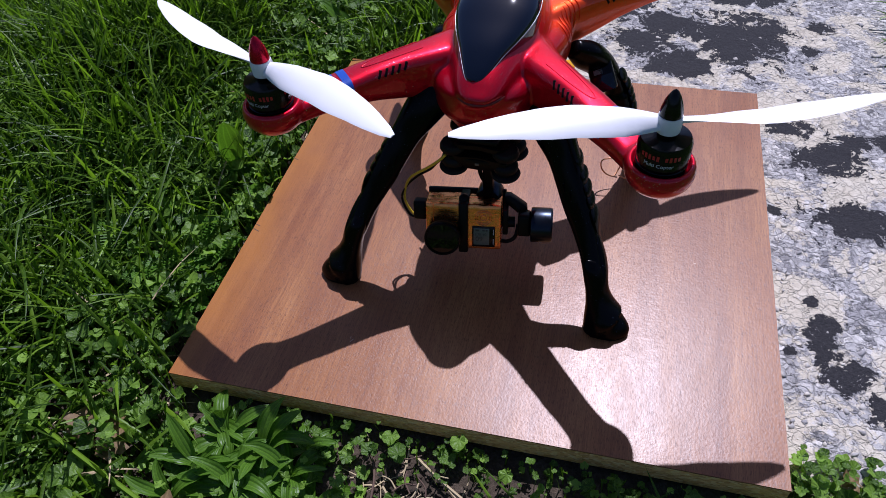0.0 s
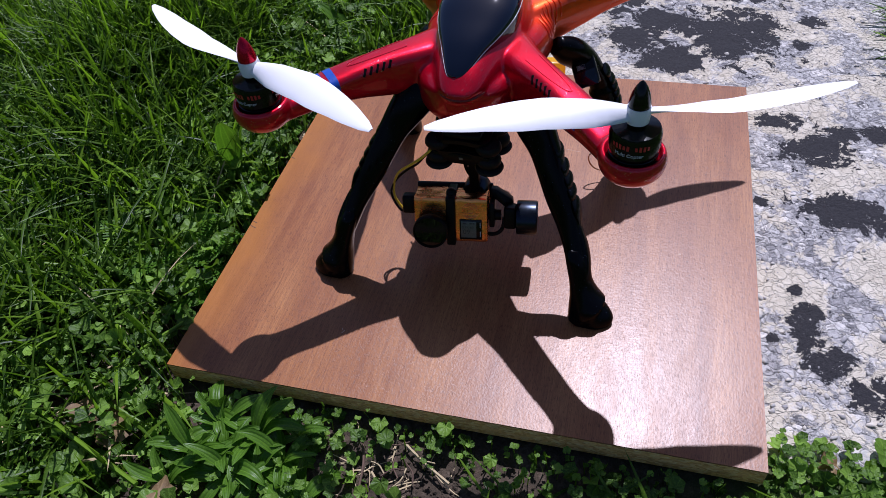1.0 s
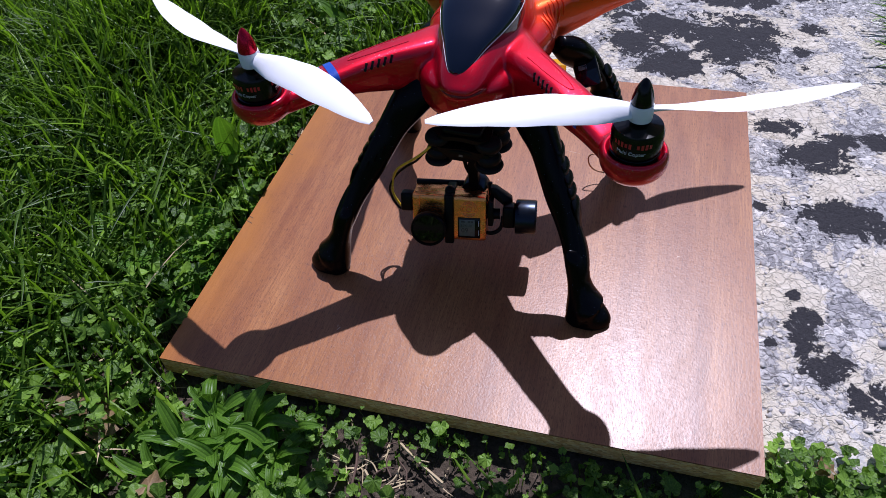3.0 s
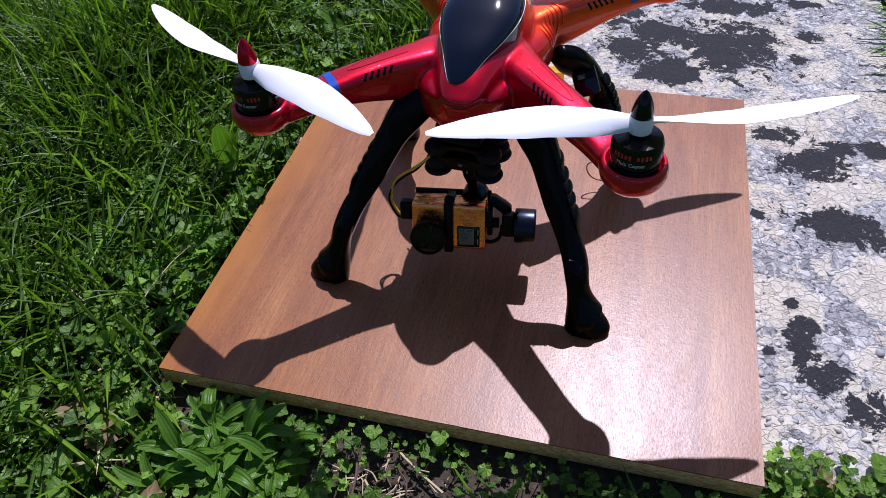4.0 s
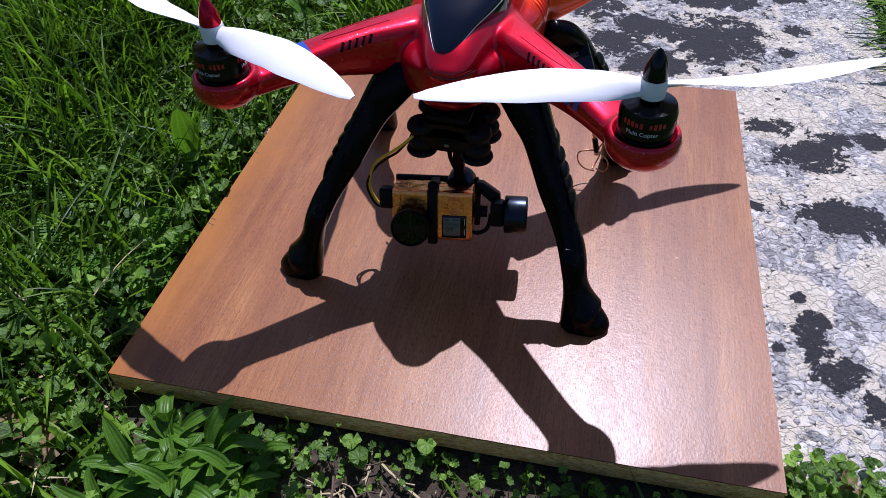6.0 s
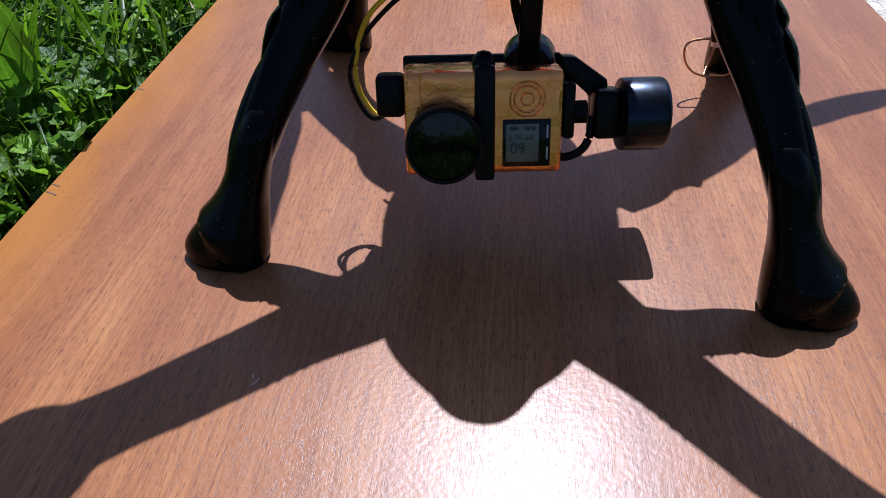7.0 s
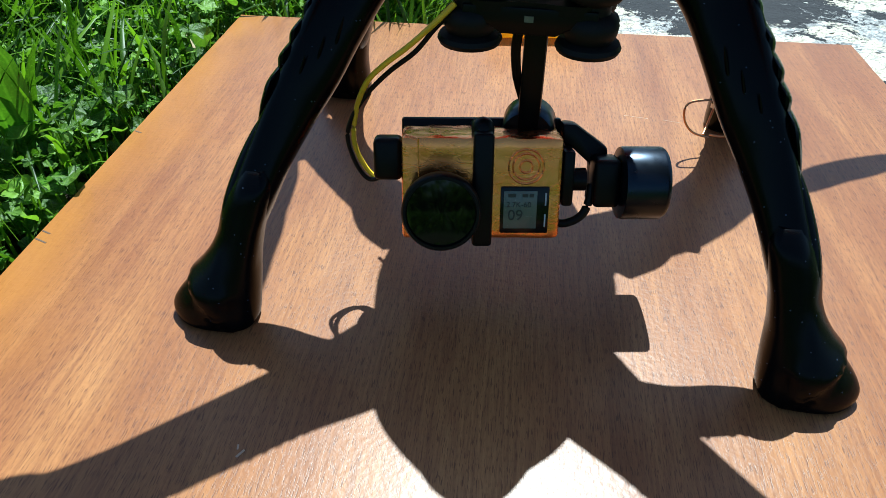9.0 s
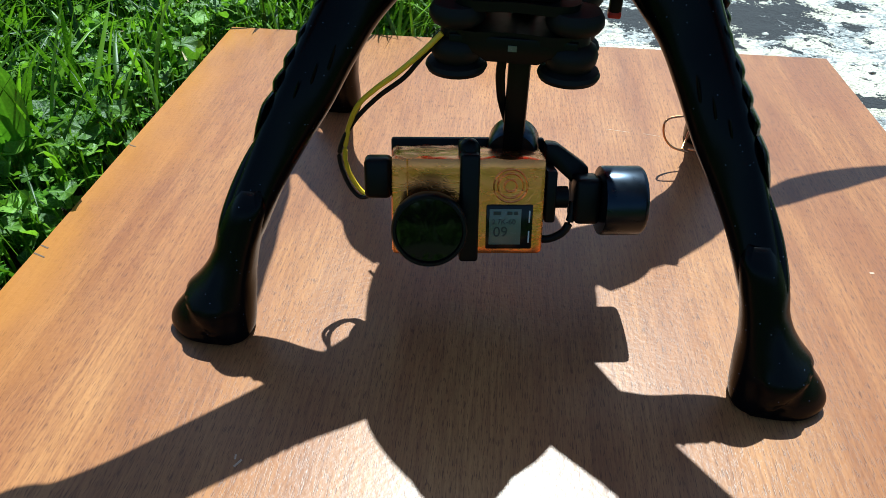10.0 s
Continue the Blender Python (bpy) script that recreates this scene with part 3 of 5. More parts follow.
def shell():
    """Upper hull, four arms and motor pods as one moulded skin."""
    nose = curve([(-0.935, 0.035, 1.688, 1.708, 0.035), (-0.918, 0.085, 1.686, 1.725, 0.034), (-0.872, 0.135, 1.683, 1.755, 0.03), (-0.79, 0.182, 1.678, 1.81, 0.024), (-0.66, 0.23, 1.67, 1.87, 0.016), (-0.45, 0.30, 1.65, 1.935, 0.005),
                  (-0.22, 0.365, 1.61, 1.972, 0.0), (0.0, 0.375, 1.60, 1.985, 0.0), (0.25, 0.335, 1.60, 1.985, 0.0), (0.48, 0.26, 1.60, 1.95, 0.0), (0.75, 0.19, 1.60, 1.86, 0.0), (0.95, 0.10, 1.60, 1.74, 0.0), (1.02, 0.04, 1.61, 1.66, 0.0)], 4)
    bm = loft([lip_section(*r) for r in nose])
    rows = curve([(-0.56, 0.14, 1.40, 1.70), (-0.45, 0.30, 1.38, 1.76), (-0.28, 0.43, 1.38, 1.80), (-0.05, 0.49, 1.38, 1.79), (0.15, 0.505, 1.38, 1.79), (0.36, 0.45, 1.40, 1.80), (0.55, 0.30, 1.42, 1.76), (0.66, 0.12, 1.44, 1.68)], 4)
    loft([ring_section(*r, power=3.2) for r in rows], bm)
    chin = curve([(-0.90, 0.05, 1.52, 1.69), (-0.87, 0.13, 1.45, 1.70), (-0.81, 0.22, 1.40, 1.705), (-0.72, 0.31, 1.38, 1.71), (-0.62, 0.36, 1.37, 1.72), (-0.48, 0.38, 1.37, 1.72), (-0.3, 0.38, 1.37, 1.70)], 4)
    loft([ring_section(*r, power=3.6) for r in chin], bm)
    for sx in (-1, 1):
        for sy in (-1, 1):
            way = curve([(0.16, 0.18, 1.61, 0.22, 0.20), (0.42, 0.46, 1.625, 0.165, 0.19), (0.62, 0.64, 1.642, 0.132, 0.165), (0.78, 0.79, 1.662, 0.130, 0.132), (0.95, 0.955, 1.664, 0.130, 0.102),
                         (1.10, 1.105, 1.652, 0.128, 0.082), (1.28, 1.28, 1.645, 0.15, 0.076)], 5)
            near = 1.0 if sy < 0 else REAR / ARM
            tube([(sx * p[0] * near, sy * p[1] * near, p[2]) for p in way], [(p[3], p[4]) for p in way], 28, bm, power=3.6)
            lathe([(0.001, 1.545), (0.10, 1.55), (0.165, 1.575), (0.205, 1.63), (0.217, 1.69), (0.205, 1.745), (0.19, 1.765), (0.172, 1.76), (0.165, 1.70), (0.001, 1.70)],
                  28, bm, spot(sx * ARM * near, sy * ARM * near, 0))
    ob = part("upper_shell", bm, PAINT, drone, "glossy red shell fading to orange at the rear", sharp=0)
    re = ob.modifiers.new("skin", "REMESH")
    re.mode, re.voxel_size, re.use_smooth_shade = "VOXEL", 0.0013, True
    sm = ob.modifiers.new("ease", "SMOOTH")
    sm.factor, sm.iterations = 0.5, 14
    return ob


shell_ob = shell()
rows = curve([(-0.84, 0.08, 1.37, 1.46), (-0.78, 0.17, 1.345, 1.48), (-0.62, 0.30, 1.335, 1.48), (-0.45, 0.38, 1.325, 1.48), (0.0, 0.42, 1.32, 1.48), (0.5, 0.35, 1.33, 1.48), (0.9, 0.18, 1.4, 1.58)], 4)
part("lower_shell", loft([ring_section(r[0], r[1], r[2], r[3], power=3.0) for r in rows]), PAINT, drone, "dark red belly shell", sharp=0)


def hood(y):
    """Half width, rim height and rise of the canopy at y."""
    k = curve([(-0.825, 0.02, 1.765, 0.0), (-0.805, 0.06, 1.775, 0.008), (-0.74, 0.098, 1.81, 0.02), (-0.60, 0.16, 1.865, 0.045), (-0.42, 0.24, 1.91, 0.07), (-0.22, 0.295, 1.95, 0.10), (0.0, 0.29, 1.965, 0.13),
               (0.2, 0.235, 1.985, 0.10), (0.33, 0.13, 1.99, 0.05), (0.38, 0.02, 1.985, 0.0)], 5)
    return [np.interp(y, k[:, 0], k[:, n]) for n in (1, 2, 3)]


bm = bmesh.new()
ys = np.concatenate([np.linspace(-0.825, -0.78, 8), np.linspace(-0.76, 0.38, 44)])
grid = []
for y in ys:
    w, z, rise = hood(y)
    grid.append([bm.verts.new((w * math.sin(a), y, z + 0.012 + (rise + 0.02) * math.cos(a) ** 0.8)) for a in np.linspace(-math.pi / 2 * 0.999, math.pi / 2 * 0.999, 21)])
for a, b in zip(grid, grid[1:]):
    for p in range(20):
        bm.faces.new((a[p], a[p + 1], b[p + 1], b[p]))
low = [[bm.verts.new((v.co.x, v.co.y, v.co.z - 0.12)) for v in (g[0], g[-1])] for g in grid]
for n in range(len(grid) - 1):
    bm.faces.new((grid[n][0], grid[n + 1][0], low[n + 1][0], low[n][0]))
    bm.faces.new((grid[n][-1], low[n][1], low[n + 1][1], grid[n + 1][-1]))
canopy = part("canopy", bm, CANOPY, drone, "smoked glossy black canopy", sharp=0)
edge = [(-hood(y)[0], y, hood(y)[1] + 0.012) for y in ys[::-1]] + [(hood(y)[0], y, hood(y)[1] + 0.012) for y in ys]
part("trim", tube(edge, 0.004, 6), SILVER, canopy, "thin silver line round the canopy")

# Vents, stripes and grooves, laid onto the finished shell.
bpy.context.view_layer.update()
from mathutils.bvhtree import BVHTree

skin = shell_ob.evaluated_get(bpy.context.evaluated_depsgraph_get()).to_mesh()
SKIN = BVHTree.FromPolygons([v.co / DM for v in skin.vertices], [p.vertices[:] for p in skin.polygons])


def onto(p, way):
    """Where a ray from outside p meets the shell, and the normal there."""
    way = Vector(way).normalized()
    hit, nrm, _, _ = SKIN.ray_cast(Vector(p) + way * 1.2, -way)
    return (hit, nrm) if hit else (Vector(p), way)


def slot(p, way, along, size, mat, name):
    """A small recess-coloured bar lying in the surface."""
    hit, nrm = onto(p, way)
    x = (Vector(along) - nrm * nrm.dot(Vector(along))).normalized()
    m = Matrix((x, nrm.cross(x), nrm)).transposed().to_4x4()
    m.translation = hit - nrm * 0.0055
    bm = box(size, (0, 0, 0), min(size) * 0.4, m=m)
    return part(name, bm, mat, drone)


for sx in (-1, 1):
    for sy in (-1, 1):
        out = Vector((sx, sy, 0)).normalized()
        side = Vector((out.y, -out.x, 0))
        if side.y > 0:
            side = -side
        for n in range(5):
            r = 0.88 + 0.05 * n
            spot_at = out * r + side * 0.10 + Vector((0, 0, 1.74))
            slot(spot_at, side * 0.75 + Vector((0, 0, 0.75)), Vector((0, 0, 1)) - out * 0.5, (0.066, 0.022, 0.014), BLACK, "vent_slot")
        for r, wide in ((1.315, 0.030), (1.395, 0.018)):
            bm = bmesh.new()
            rows = []
            for d in (-wide, -wide / 2, 0, wide / 2, wide):
                row = []
                for a in np.linspace(-100, 100, 25):
                    way = Matrix.Rotation(radians(a), 4, out) @ Vector((0, 0, 1))
                    hit, nrm = onto(out * (r + d) + Vector((0, 0, 1.69)), way)
                    row.append(bm.verts.new(hit + nrm * 0.003))
                rows.append(row)
            for a, b in zip(rows, rows[1:]):
                for n in range(24):
                    bm.faces.new((a[n], a[n + 1], b[n + 1], b[n]))
            part("stripe", bm, BLUE, drone, "blue painted stripe", sharp=0)
    lip = curve([(-0.932, 0.0, 0.035), (-0.925, 0.045, 0.035), (-0.90, 0.095, 0.033), (-0.85, 0.143, 0.029), (-0.77, 0.188, 0.022), (-0.66, 0.225, 0.016), (-0.58, 0.255, 0.01)], 4)
    part("seam", tube([(p[2] + sx * p[1], p[0], 1.672) for p in lip], 0.010, 8), GROOVE, drone, "dark seam under the hood")
    for n in range(7):
        y = -0.03 + 0.05 * n
        line = [onto((sx * (0.37 + 0.17 * u), y + 0.16 - 0.15 * u + 0.05 * u * u, 1.70), (sx * (0.25 + 0.5 * u), 0, 1))[0] for u in np.linspace(0, 1, 8)]
        part("rib", tube(line, [0.003 + 0.008 * math.sin(math.pi * u) for u in np.linspace(0.05, 0.95, 8)], 6), PAINT, drone)
    for sy in (-1, 1):
        out, across = Vector((sx, sy, 0)).normalized(), Vector((-sy, sx, 0)).normalized()
        loop = [(0.70, 0.045), (0.95, 0.035), (1.12, 0.02), (1.17, 0.0), (1.12, -0.03), (0.95, -0.055), (0.70, -0.07)]
        line = [onto(out * r + across * d + Vector((0, 0, 1.7)), (0, 0, 1))[0] for r, d in loop]
        part("panel_line", tube(curve([tuple(p) for p in line], 4), 0.005, 6), PAINT, drone)


def propeller(m, spin, tilt_up=1.0):
    """A two-bladed white propeller on its hub; spin: degrees of the blades, which: the way it turns."""
    bm = lathe([(0.001, -0.06), (0.07, -0.055), (0.075, 0.02), (0.068, 0.05), (0.001, 0.05)], 24)
    for half in (0, 180):
        rings = []
        for u in np.linspace(0, 1, 18):
            r = 0.05 + u * 1.215
            chord = np.interp(u, [0, 0.06, 0.17, 0.36, 0.55, 0.8, 0.95, 1.0], [0.10, 0.135, 0.195, 0.235, 0.232, 0.16, 0.085, 0.035])
            sweep = np.interp(u, [0, 0.2, 0.4, 0.7, 1.0], [0.0, 0.02, 0.045, 0.02, -0.03]) * tilt_up
            pitch = radians(np.interp(u, [0, 0.12, 0.3, 1.0], [36, 28, 18, 8])) * tilt_up
            thick = np.interp(u, [0, 0.15, 0.5, 1.0], [0.045, 0.022, 0.013, 0.007])
            ring = []
            for a in np.linspace(0, 2 * math.pi, 14, endpoint=False):
                c, t = 0.5 * chord * math.cos(a), 0.5 * thick * math.sin(a) + 0.05 * chord * (math.sin((math.cos(a) + 1) * math.pi / 2))
                ring.append(spot(0, 0, 0, 0, 0, half) @ Vector((r, sweep + c * math.cos(pitch) - t * math.sin(pitch), c * math.sin(pitch) + t * math.cos(pitch) + 0.05 * u)))
            rings.append(ring)
        loft(rings, bm)
    ob = part("propeller", bm, WHITE, drone, "white two-bladed plastic propeller", at=m @ spot(0, 0, 0, 0, 0, spin))
    return ob


HUB = 2.03
PROPS = [(-1, -1, -24.9, REDMETAL, 1), (1, -1, 20.6, SPINBLACK, -1), (1, 1, 35.5, REDMETAL, 1), (-1, 1, 100.0, SPINBLACK, -1)]
for sx, sy, spin, capmat, turnway in PROPS:
    reach = ARM if sy < 0 else REAR
    at = spot(sx * reach, sy * reach, 0)
    prop = propeller(at @ spot(0, 0, HUB), spin, turnway)
    bm = lathe([(0.001, 0.05), (0.064, 0.05), (0.066, 0.065), (0.062, 0.095), (0.052, 0.135), (0.036, 0.175), (0.018, 0.205), (0.001, 0.22)], 24, m=at @ spot(0, 0, HUB))
    part("spinner", bm, capmat, prop, "pointed anodised spinner nut" if capmat is REDMETAL else "pointed black spinner nut")
    motor = part("motor", lathe([(0.001, 1.69), (0.13, 1.69), (0.152, 1.71), (0.155, 1.735), (0.155, 1.755), (0.147, 1.76), (0.147, 1.772), (0.157, 1.777), (0.157, 1.905), (0.146, 1.93), (0.10, 1.94), (0.06, 1.95), (0.001, 1.975)], 32, m=at),
                 SPINBLACK, drone, "glossy black motor can with red print")
    part("shaft", lathe([(0.02, 1.95), (0.02, 2.02)], 12, m=at), SILVER, motor)
    for a0 in range(0, 360, 120):
        for n in range(10):
            if n == 5:
                continue
            w, h, z, mat = 0.0075, 0.036 if n % 3 else 0.028, 1.872, MOTORPRINT
            arc = [at @ (spot(0, 0, 0, 0, 0, a0 + 9.0 * (n - 4.5) + YAW) @ Vector((0.1585 * math.sin(t), -0.1585 * math.cos(t), z))) for t in np.linspace(-w / 0.15, w / 0.15, 3)]
            bm = bmesh.new()
            up, dn = [bm.verts.new(p + Vector((0, 0, h / 2))) for p in arc], [bm.verts.new(p - Vector((0, 0, h / 2))) for p in arc]
            for q in range(2):
                bm.faces.new((up[q], up[q + 1], dn[q + 1], dn[q]))
            part("print", bm, mat, motor, "printed marking on the motor")


def leg(sx, back):
    """A curved black landing leg with scaly ridges, a tendon down its shin and a hoof-shaped foot."""
    keys = [(0.30, -0.46, 1.57, 0.09, 0.07), (0.395, -0.55, 1.475, 0.155, 0.11), (0.495, -0.652, 1.35, 0.144, 0.105), (0.597, -0.735, 1.2, 0.118, 0.092), (0.678, -0.822, 1.05, 0.110, 0.088), (0.752, -0.90, 0.9, 0.105, 0.086),
            (0.833, -0.97, 0.75, 0.094, 0.086), (0.905, -1.053, 0.6, 0.083, 0.086), (0.962, -1.147, 0.45, 0.078, 0.082), (0.985, -1.205, 0.36, 0.06, 0.06), (1.0, -1.24, 0.27, 0.03, 0.03)]
    way = curve(keys, 5)
    shift = 0.06 if back else 0.0

    def mirror(p):
        if not back:
            return Vector((sx * p[0] + (0.045 if sx > 0 else 0.03), p[1], p[2]))
        k = min(1.0, max(0.0, (p[2] - 0.45) / 0.9))
        k = k * k * (3 - 2 * k)
        return Vector((sx * (p[0] + shift + 0.13 * k) + 0.02, -0.55 - p[1] + 0.29 * k, p[2] - 0.07 * k))

    def axis(z):
        return Vector([np.interp(-z, -way[:, 2], way[:, c]) for c in (0, 1, 2)])

    pts = [mirror(p) for p in way]
    slim = 0.8 if back else 1.0
    bm = tube(pts, [(p[3] * (slim if p[2] > 1.0 else 1.0), p[4] * (slim if p[2] > 1.0 else 1.0)) for p in way], 24, power=2.9, up=(0, 1, 0))
    ob = part("landing_leg", bm, LEGS, drone, "curved glossy black landing leg", sharp=0)
    tendon = curve([(0.872, -0.985, 0.80, 0.012, 0.02), (0.925, -1.02, 0.70, 0.034, 0.05), (0.985, -1.085, 0.56, 0.044, 0.062), (1.026, -1.165, 0.43, 0.040, 0.058), (1.03, -1.215, 0.33, 0.024, 0.035), (1.03, -1.24, 0.26, 0.008, 0.012)], 5)
    part("tendon", tube([mirror(p) for p in tendon], [(p[3], p[4]) for p in tendon], 14, power=2.4, up=(0, 1, 0)), LEGS, ob, sharp=0)
    rings = []
    form = curve([(0.0, 1.255, 0.95, 0.106), (0.014, 1.282, 0.941, 0.117), (0.05, 1.288, 0.937, 0.12), (0.09, 1.268, 0.935, 0.12), (0.14, 1.226, 0.933, 0.118), (0.19, 1.182, 0.932, 0.115), (0.24, 1.140, 0.930, 0.11),
                  (0.30, 1.105, 0.922, 0.103), (0.37, 1.082, 0.908, 0.097), (0.45, 1.062, 0.885, 0.092), (0.54, 1.015, 0.865, 0.086), (0.60, 0.97, 0.88, 0.05)], 4)
    for z, far, near, deep in form:
        ring = []
        mid, half = (far + near) / 2, (far - near) / 2
        for k in range(48):
            a = 2 * math.pi * k / 48
            ca, sa = math.cos(a), math.sin(a)
            point = 1.0 if ca < 0 else 1.0 - 0.42 * ca * ca
            x, y = mid + half * math.copysign(abs(ca) ** 0.75, ca), deep * math.copysign(abs(sa) ** 0.7, sa) * point
            over = min(1.0, max(0.0, (z - (x - 1.03) * 1.05) / 0.022)) if x > 1.0 else 0.0
            cuff = 0.030 * over * max(0.0, min(1.0, (0.36 - z) / 0.2)) * max(0.0, min(1.0, (x - 1.0) / 0.06))
            boss = 0.007 * math.exp(-(((x - 1.03) / 0.035) ** 2 + ((z - 0.15) / 0.03) ** 2)) * (1 if sa < 0 else 0)
            ring.append(mirror((x + cuff * ca, -1.30 + 0.30 * z + 0.93 * y + (cuff + boss) * sa, 0)) + Vector((0, 0, z)))
        rings.append(ring)
    part("foot", loft(rings), LEGS, ob, "hoof-shaped black foot", sharp=50)
    for n, (z, long) in enumerate(((1.20, 0.11), (1.10, 0.095), (1.02, 0.095), (0.945, 0.095), (0.865, 0.17))):
        rings = []
        for u in (0.0, 0.03, 0.08, 0.16, 0.3, 0.5, 0.7, 0.88, 1.0):
            zu = z + 0.06 - long * u
            q = axis(zu)
            wide = np.interp(u, (0, 0.03, 0.08, 0.16, 0.5, 1.0), (0.008, 0.036, 0.050, 0.054, 0.046, 0.018)) * (1.0 if n else 1.1)
            mid = mirror((q.x + 0.140 - 0.034 * u, q.y - 0.03, zu - 0.02))
            rings.append([mid + Vector((sx * wide * 0.62 * math.cos(a), 1.35 * wide * math.sin(a) * (1 if not back else -1), -0.6 * wide * math.cos(a))) for a in np.linspace(0, 2 * math.pi, 14, endpoint=False)])
        part("ridge", loft(rings), LEGS, ob, sharp=30)
    for n in range(3):
        p = axis(1.02 - 0.06 * n)
        m = Matrix.Translation(mirror((p.x - 0.045 + 0.035 * n, p.y - 0.080, p.z))) @ Euler((0, radians(sx * -20), 0)).to_matrix().to_4x4()
        rings = [[m @ Vector((r * 0.7 * math.cos(a), r * math.sin(a), h)) for a in np.linspace(0, 2 * math.pi, 10, endpoint=False)] for h, r in ((-0.09, 0.002), (-0.06, 0.007), (0.0, 0.010), (0.06, 0.007), (0.09, 0.002))]
        part("groove", loft(rings), LEGS, ob)
    return ob


for sx in (-1, 1):
    for back in (False, True):
        leg(sx, back)

# ---- gimbal under the nose ----
gimbal = thing("camera_gimbal", "black motorised camera gimbal with rubber dampers under the quadcopter", "gimbal", HOME)
GX, GY = 0.04, -0.73
for z, half in ((1.265, 0.17), (1.165, 0.18)):
    pts = []
    for a in np.linspace(0, 2 * math.pi, 64, endpoint=False):
        c, s = math.cos(a), math.sin(a)
        k = 1 - 0.22 * abs(math.cos(2 * a)) ** 2
        pts.append((GX + half * 1.5 * k * math.copysign(abs(c) ** 0.8, c), GY + half * 1.35 * k * math.copysign(abs(s) ** 0.8, s)))
    bm = bmesh.new()
    f = bm.faces.new([bm.verts.new((x, y, z)) for x, y in pts])
    ext = bmesh.ops.extrude_face_region(bm, geom=[f])
    bmesh.ops.translate(bm, verts=[v for v in ext["geom"] if isinstance(v, bmesh.types.BMVert)], vec=(0, 0, 0.035))
    part("damper_plate", bm, BLACK, gimbal, "black plate")
part("mount_block", box((0.30, 0.34, 0.05), (GX, GY, 1.325), 0.02), BLACK, gimbal)
for dx in (-0.2, 0.2):
    for dy in (-0.13, 0.13):
        bm = lathe([(0.001, 1.075), (0.105, 1.075), (0.112, 1.09), (0.105, 1.105), (0.08, 1.115), (0.092, 1.14), (0.095, 1.165), (0.085, 1.19), (0.06, 1.205), (0.06, 1.235), (0.088, 1.25), (0.10, 1.27), (0.097, 1.295), (0.085, 1.315), (0.001, 1.32)], 24, m=spot(GX + dx, GY + dy, -0.04))
        part("rubber_damper", bm, RUBBER, gimbal, "black ribbed rubber damper")
part("front_web", plate([(-0.18, 1.22), (-0.18, 1.15), (-0.09, 1.155), (-0.05, 1.13), (0.13, 1.13), (0.17, 1.155), (0.26, 1.15), (0.26, 1.22)], 0.05, m=spot(0, GY - 0.2, -0.035)), BLACK, gimbal)
part("mark", box((0.03, 0.004, 0.02), (GX + 0.0, GY - 0.202, 1.150), 0), SCREEN, gimbal, "small grey mark")
part("post", box((0.085, 0.06, 0.60), (GX + 0.02, GY + 0.04, 0.93), 0.012), BLACK, gimbal, "upright post")
part("roll_motor", lathe([(0.001, 0), (0.098, 0), (0.106, 0.012), (0.106, 0.13), (0.098, 0.145), (0.001, 0.145)], 32, m=spot(GX + 0.02, GY + 0.16, 0.61, 90, 0, 0)), GUN, gimbal, "round dark roll motor")
for n, (dx, dz) in enumerate(((-0.075, 0.0), (-0.06, 0.02))):
    way = curve([(GX + 0.02 + dx * 0.4, GY + 0.03, 1.12), (GX + 0.02 + dx, GY + 0.02, 1.0), (GX + 0.02 + dx * 0.9, GY + 0.03, 0.86), (GX + 0.02 + dx * 0.5, GY + 0.06, 0.74)], 6)
    part("lead", tube(way, 0.011, 8), BLACK, gimbal)

CAM = spot(2.02, 1.493, 0.495, -17, 0, 6.7)
INNER = HOME.inverted() @ CAM
part("holder", plate([(-0.31, 0.225), (-0.31, -0.10), (0.33, -0.10), (0.33, 0.225)], 0.035, 0.01, m=spot(0, 0.245, 0)), BLACK, gimbal, "black camera holder", at=INNER)
bm = plate([(0.32, 0.225), (0.37, 0.222), (0.50, 0.13), (0.515, 0.0), (0.515, -0.10), (0.44, -0.10), (0.44, 0.06), (0.36, 0.13), (0.32, 0.15)], 0.09, 0.012, m=spot(0, 0.14, 0))
part("side_arm", bm, BLACK, gimbal, "cranked black arm", at=INNER)
bm = lathe([(0.001, 0.535), (0.11, 0.535), (0.139, 0.54), (0.142, 0.55), (0.142, 0.690), (0.140, 0.70), (0.133, 0.708), (0.001, 0.710)], 40, m=spot(0, 0.085, 0.005, 0, 90, 0))
part("pitch_motor", bm, GUN, gimbal, "dark blue-black metal pitch motor", at=INNER)
part("motor_flange", box((0.105, 0.13, 0.19), (0.485, 0.09, 0.012), 0.022, seg=3), BLACK, gimbal, at=INNER)
part("axle", lathe([(0.001, 0.30), (0.045, 0.30), (0.045, 0.41), (0.001, 0.412)], 20, m=spot(0, 0.10, 0.015, 0, 90, 0)), BLACK, gimbal, at=INNER)
part("cheek", box((0.045, 0.16, 0.22), (0.335, 0.12, 0.03), 0.012), BLACK, gimbal, at=INNER)
part("cable_loop", tube(curve([(0.29, 0.10, -0.165), (0.35, 0.09, -0.162), (0.405, 0.08, -0.125), (0.43, 0.08, -0.06), (0.435, 0.09, 0.0)], 6), 0.017, 10), RUBBER, gimbal, "thick black motor cable", at=INNER)
part("strap", box((0.076, 0.30, 0.44), (0.003, 0.117, 0.0), 0.013, seg=3), BLACK, gimbal, "black strap clamped round the camera", at=INNER)
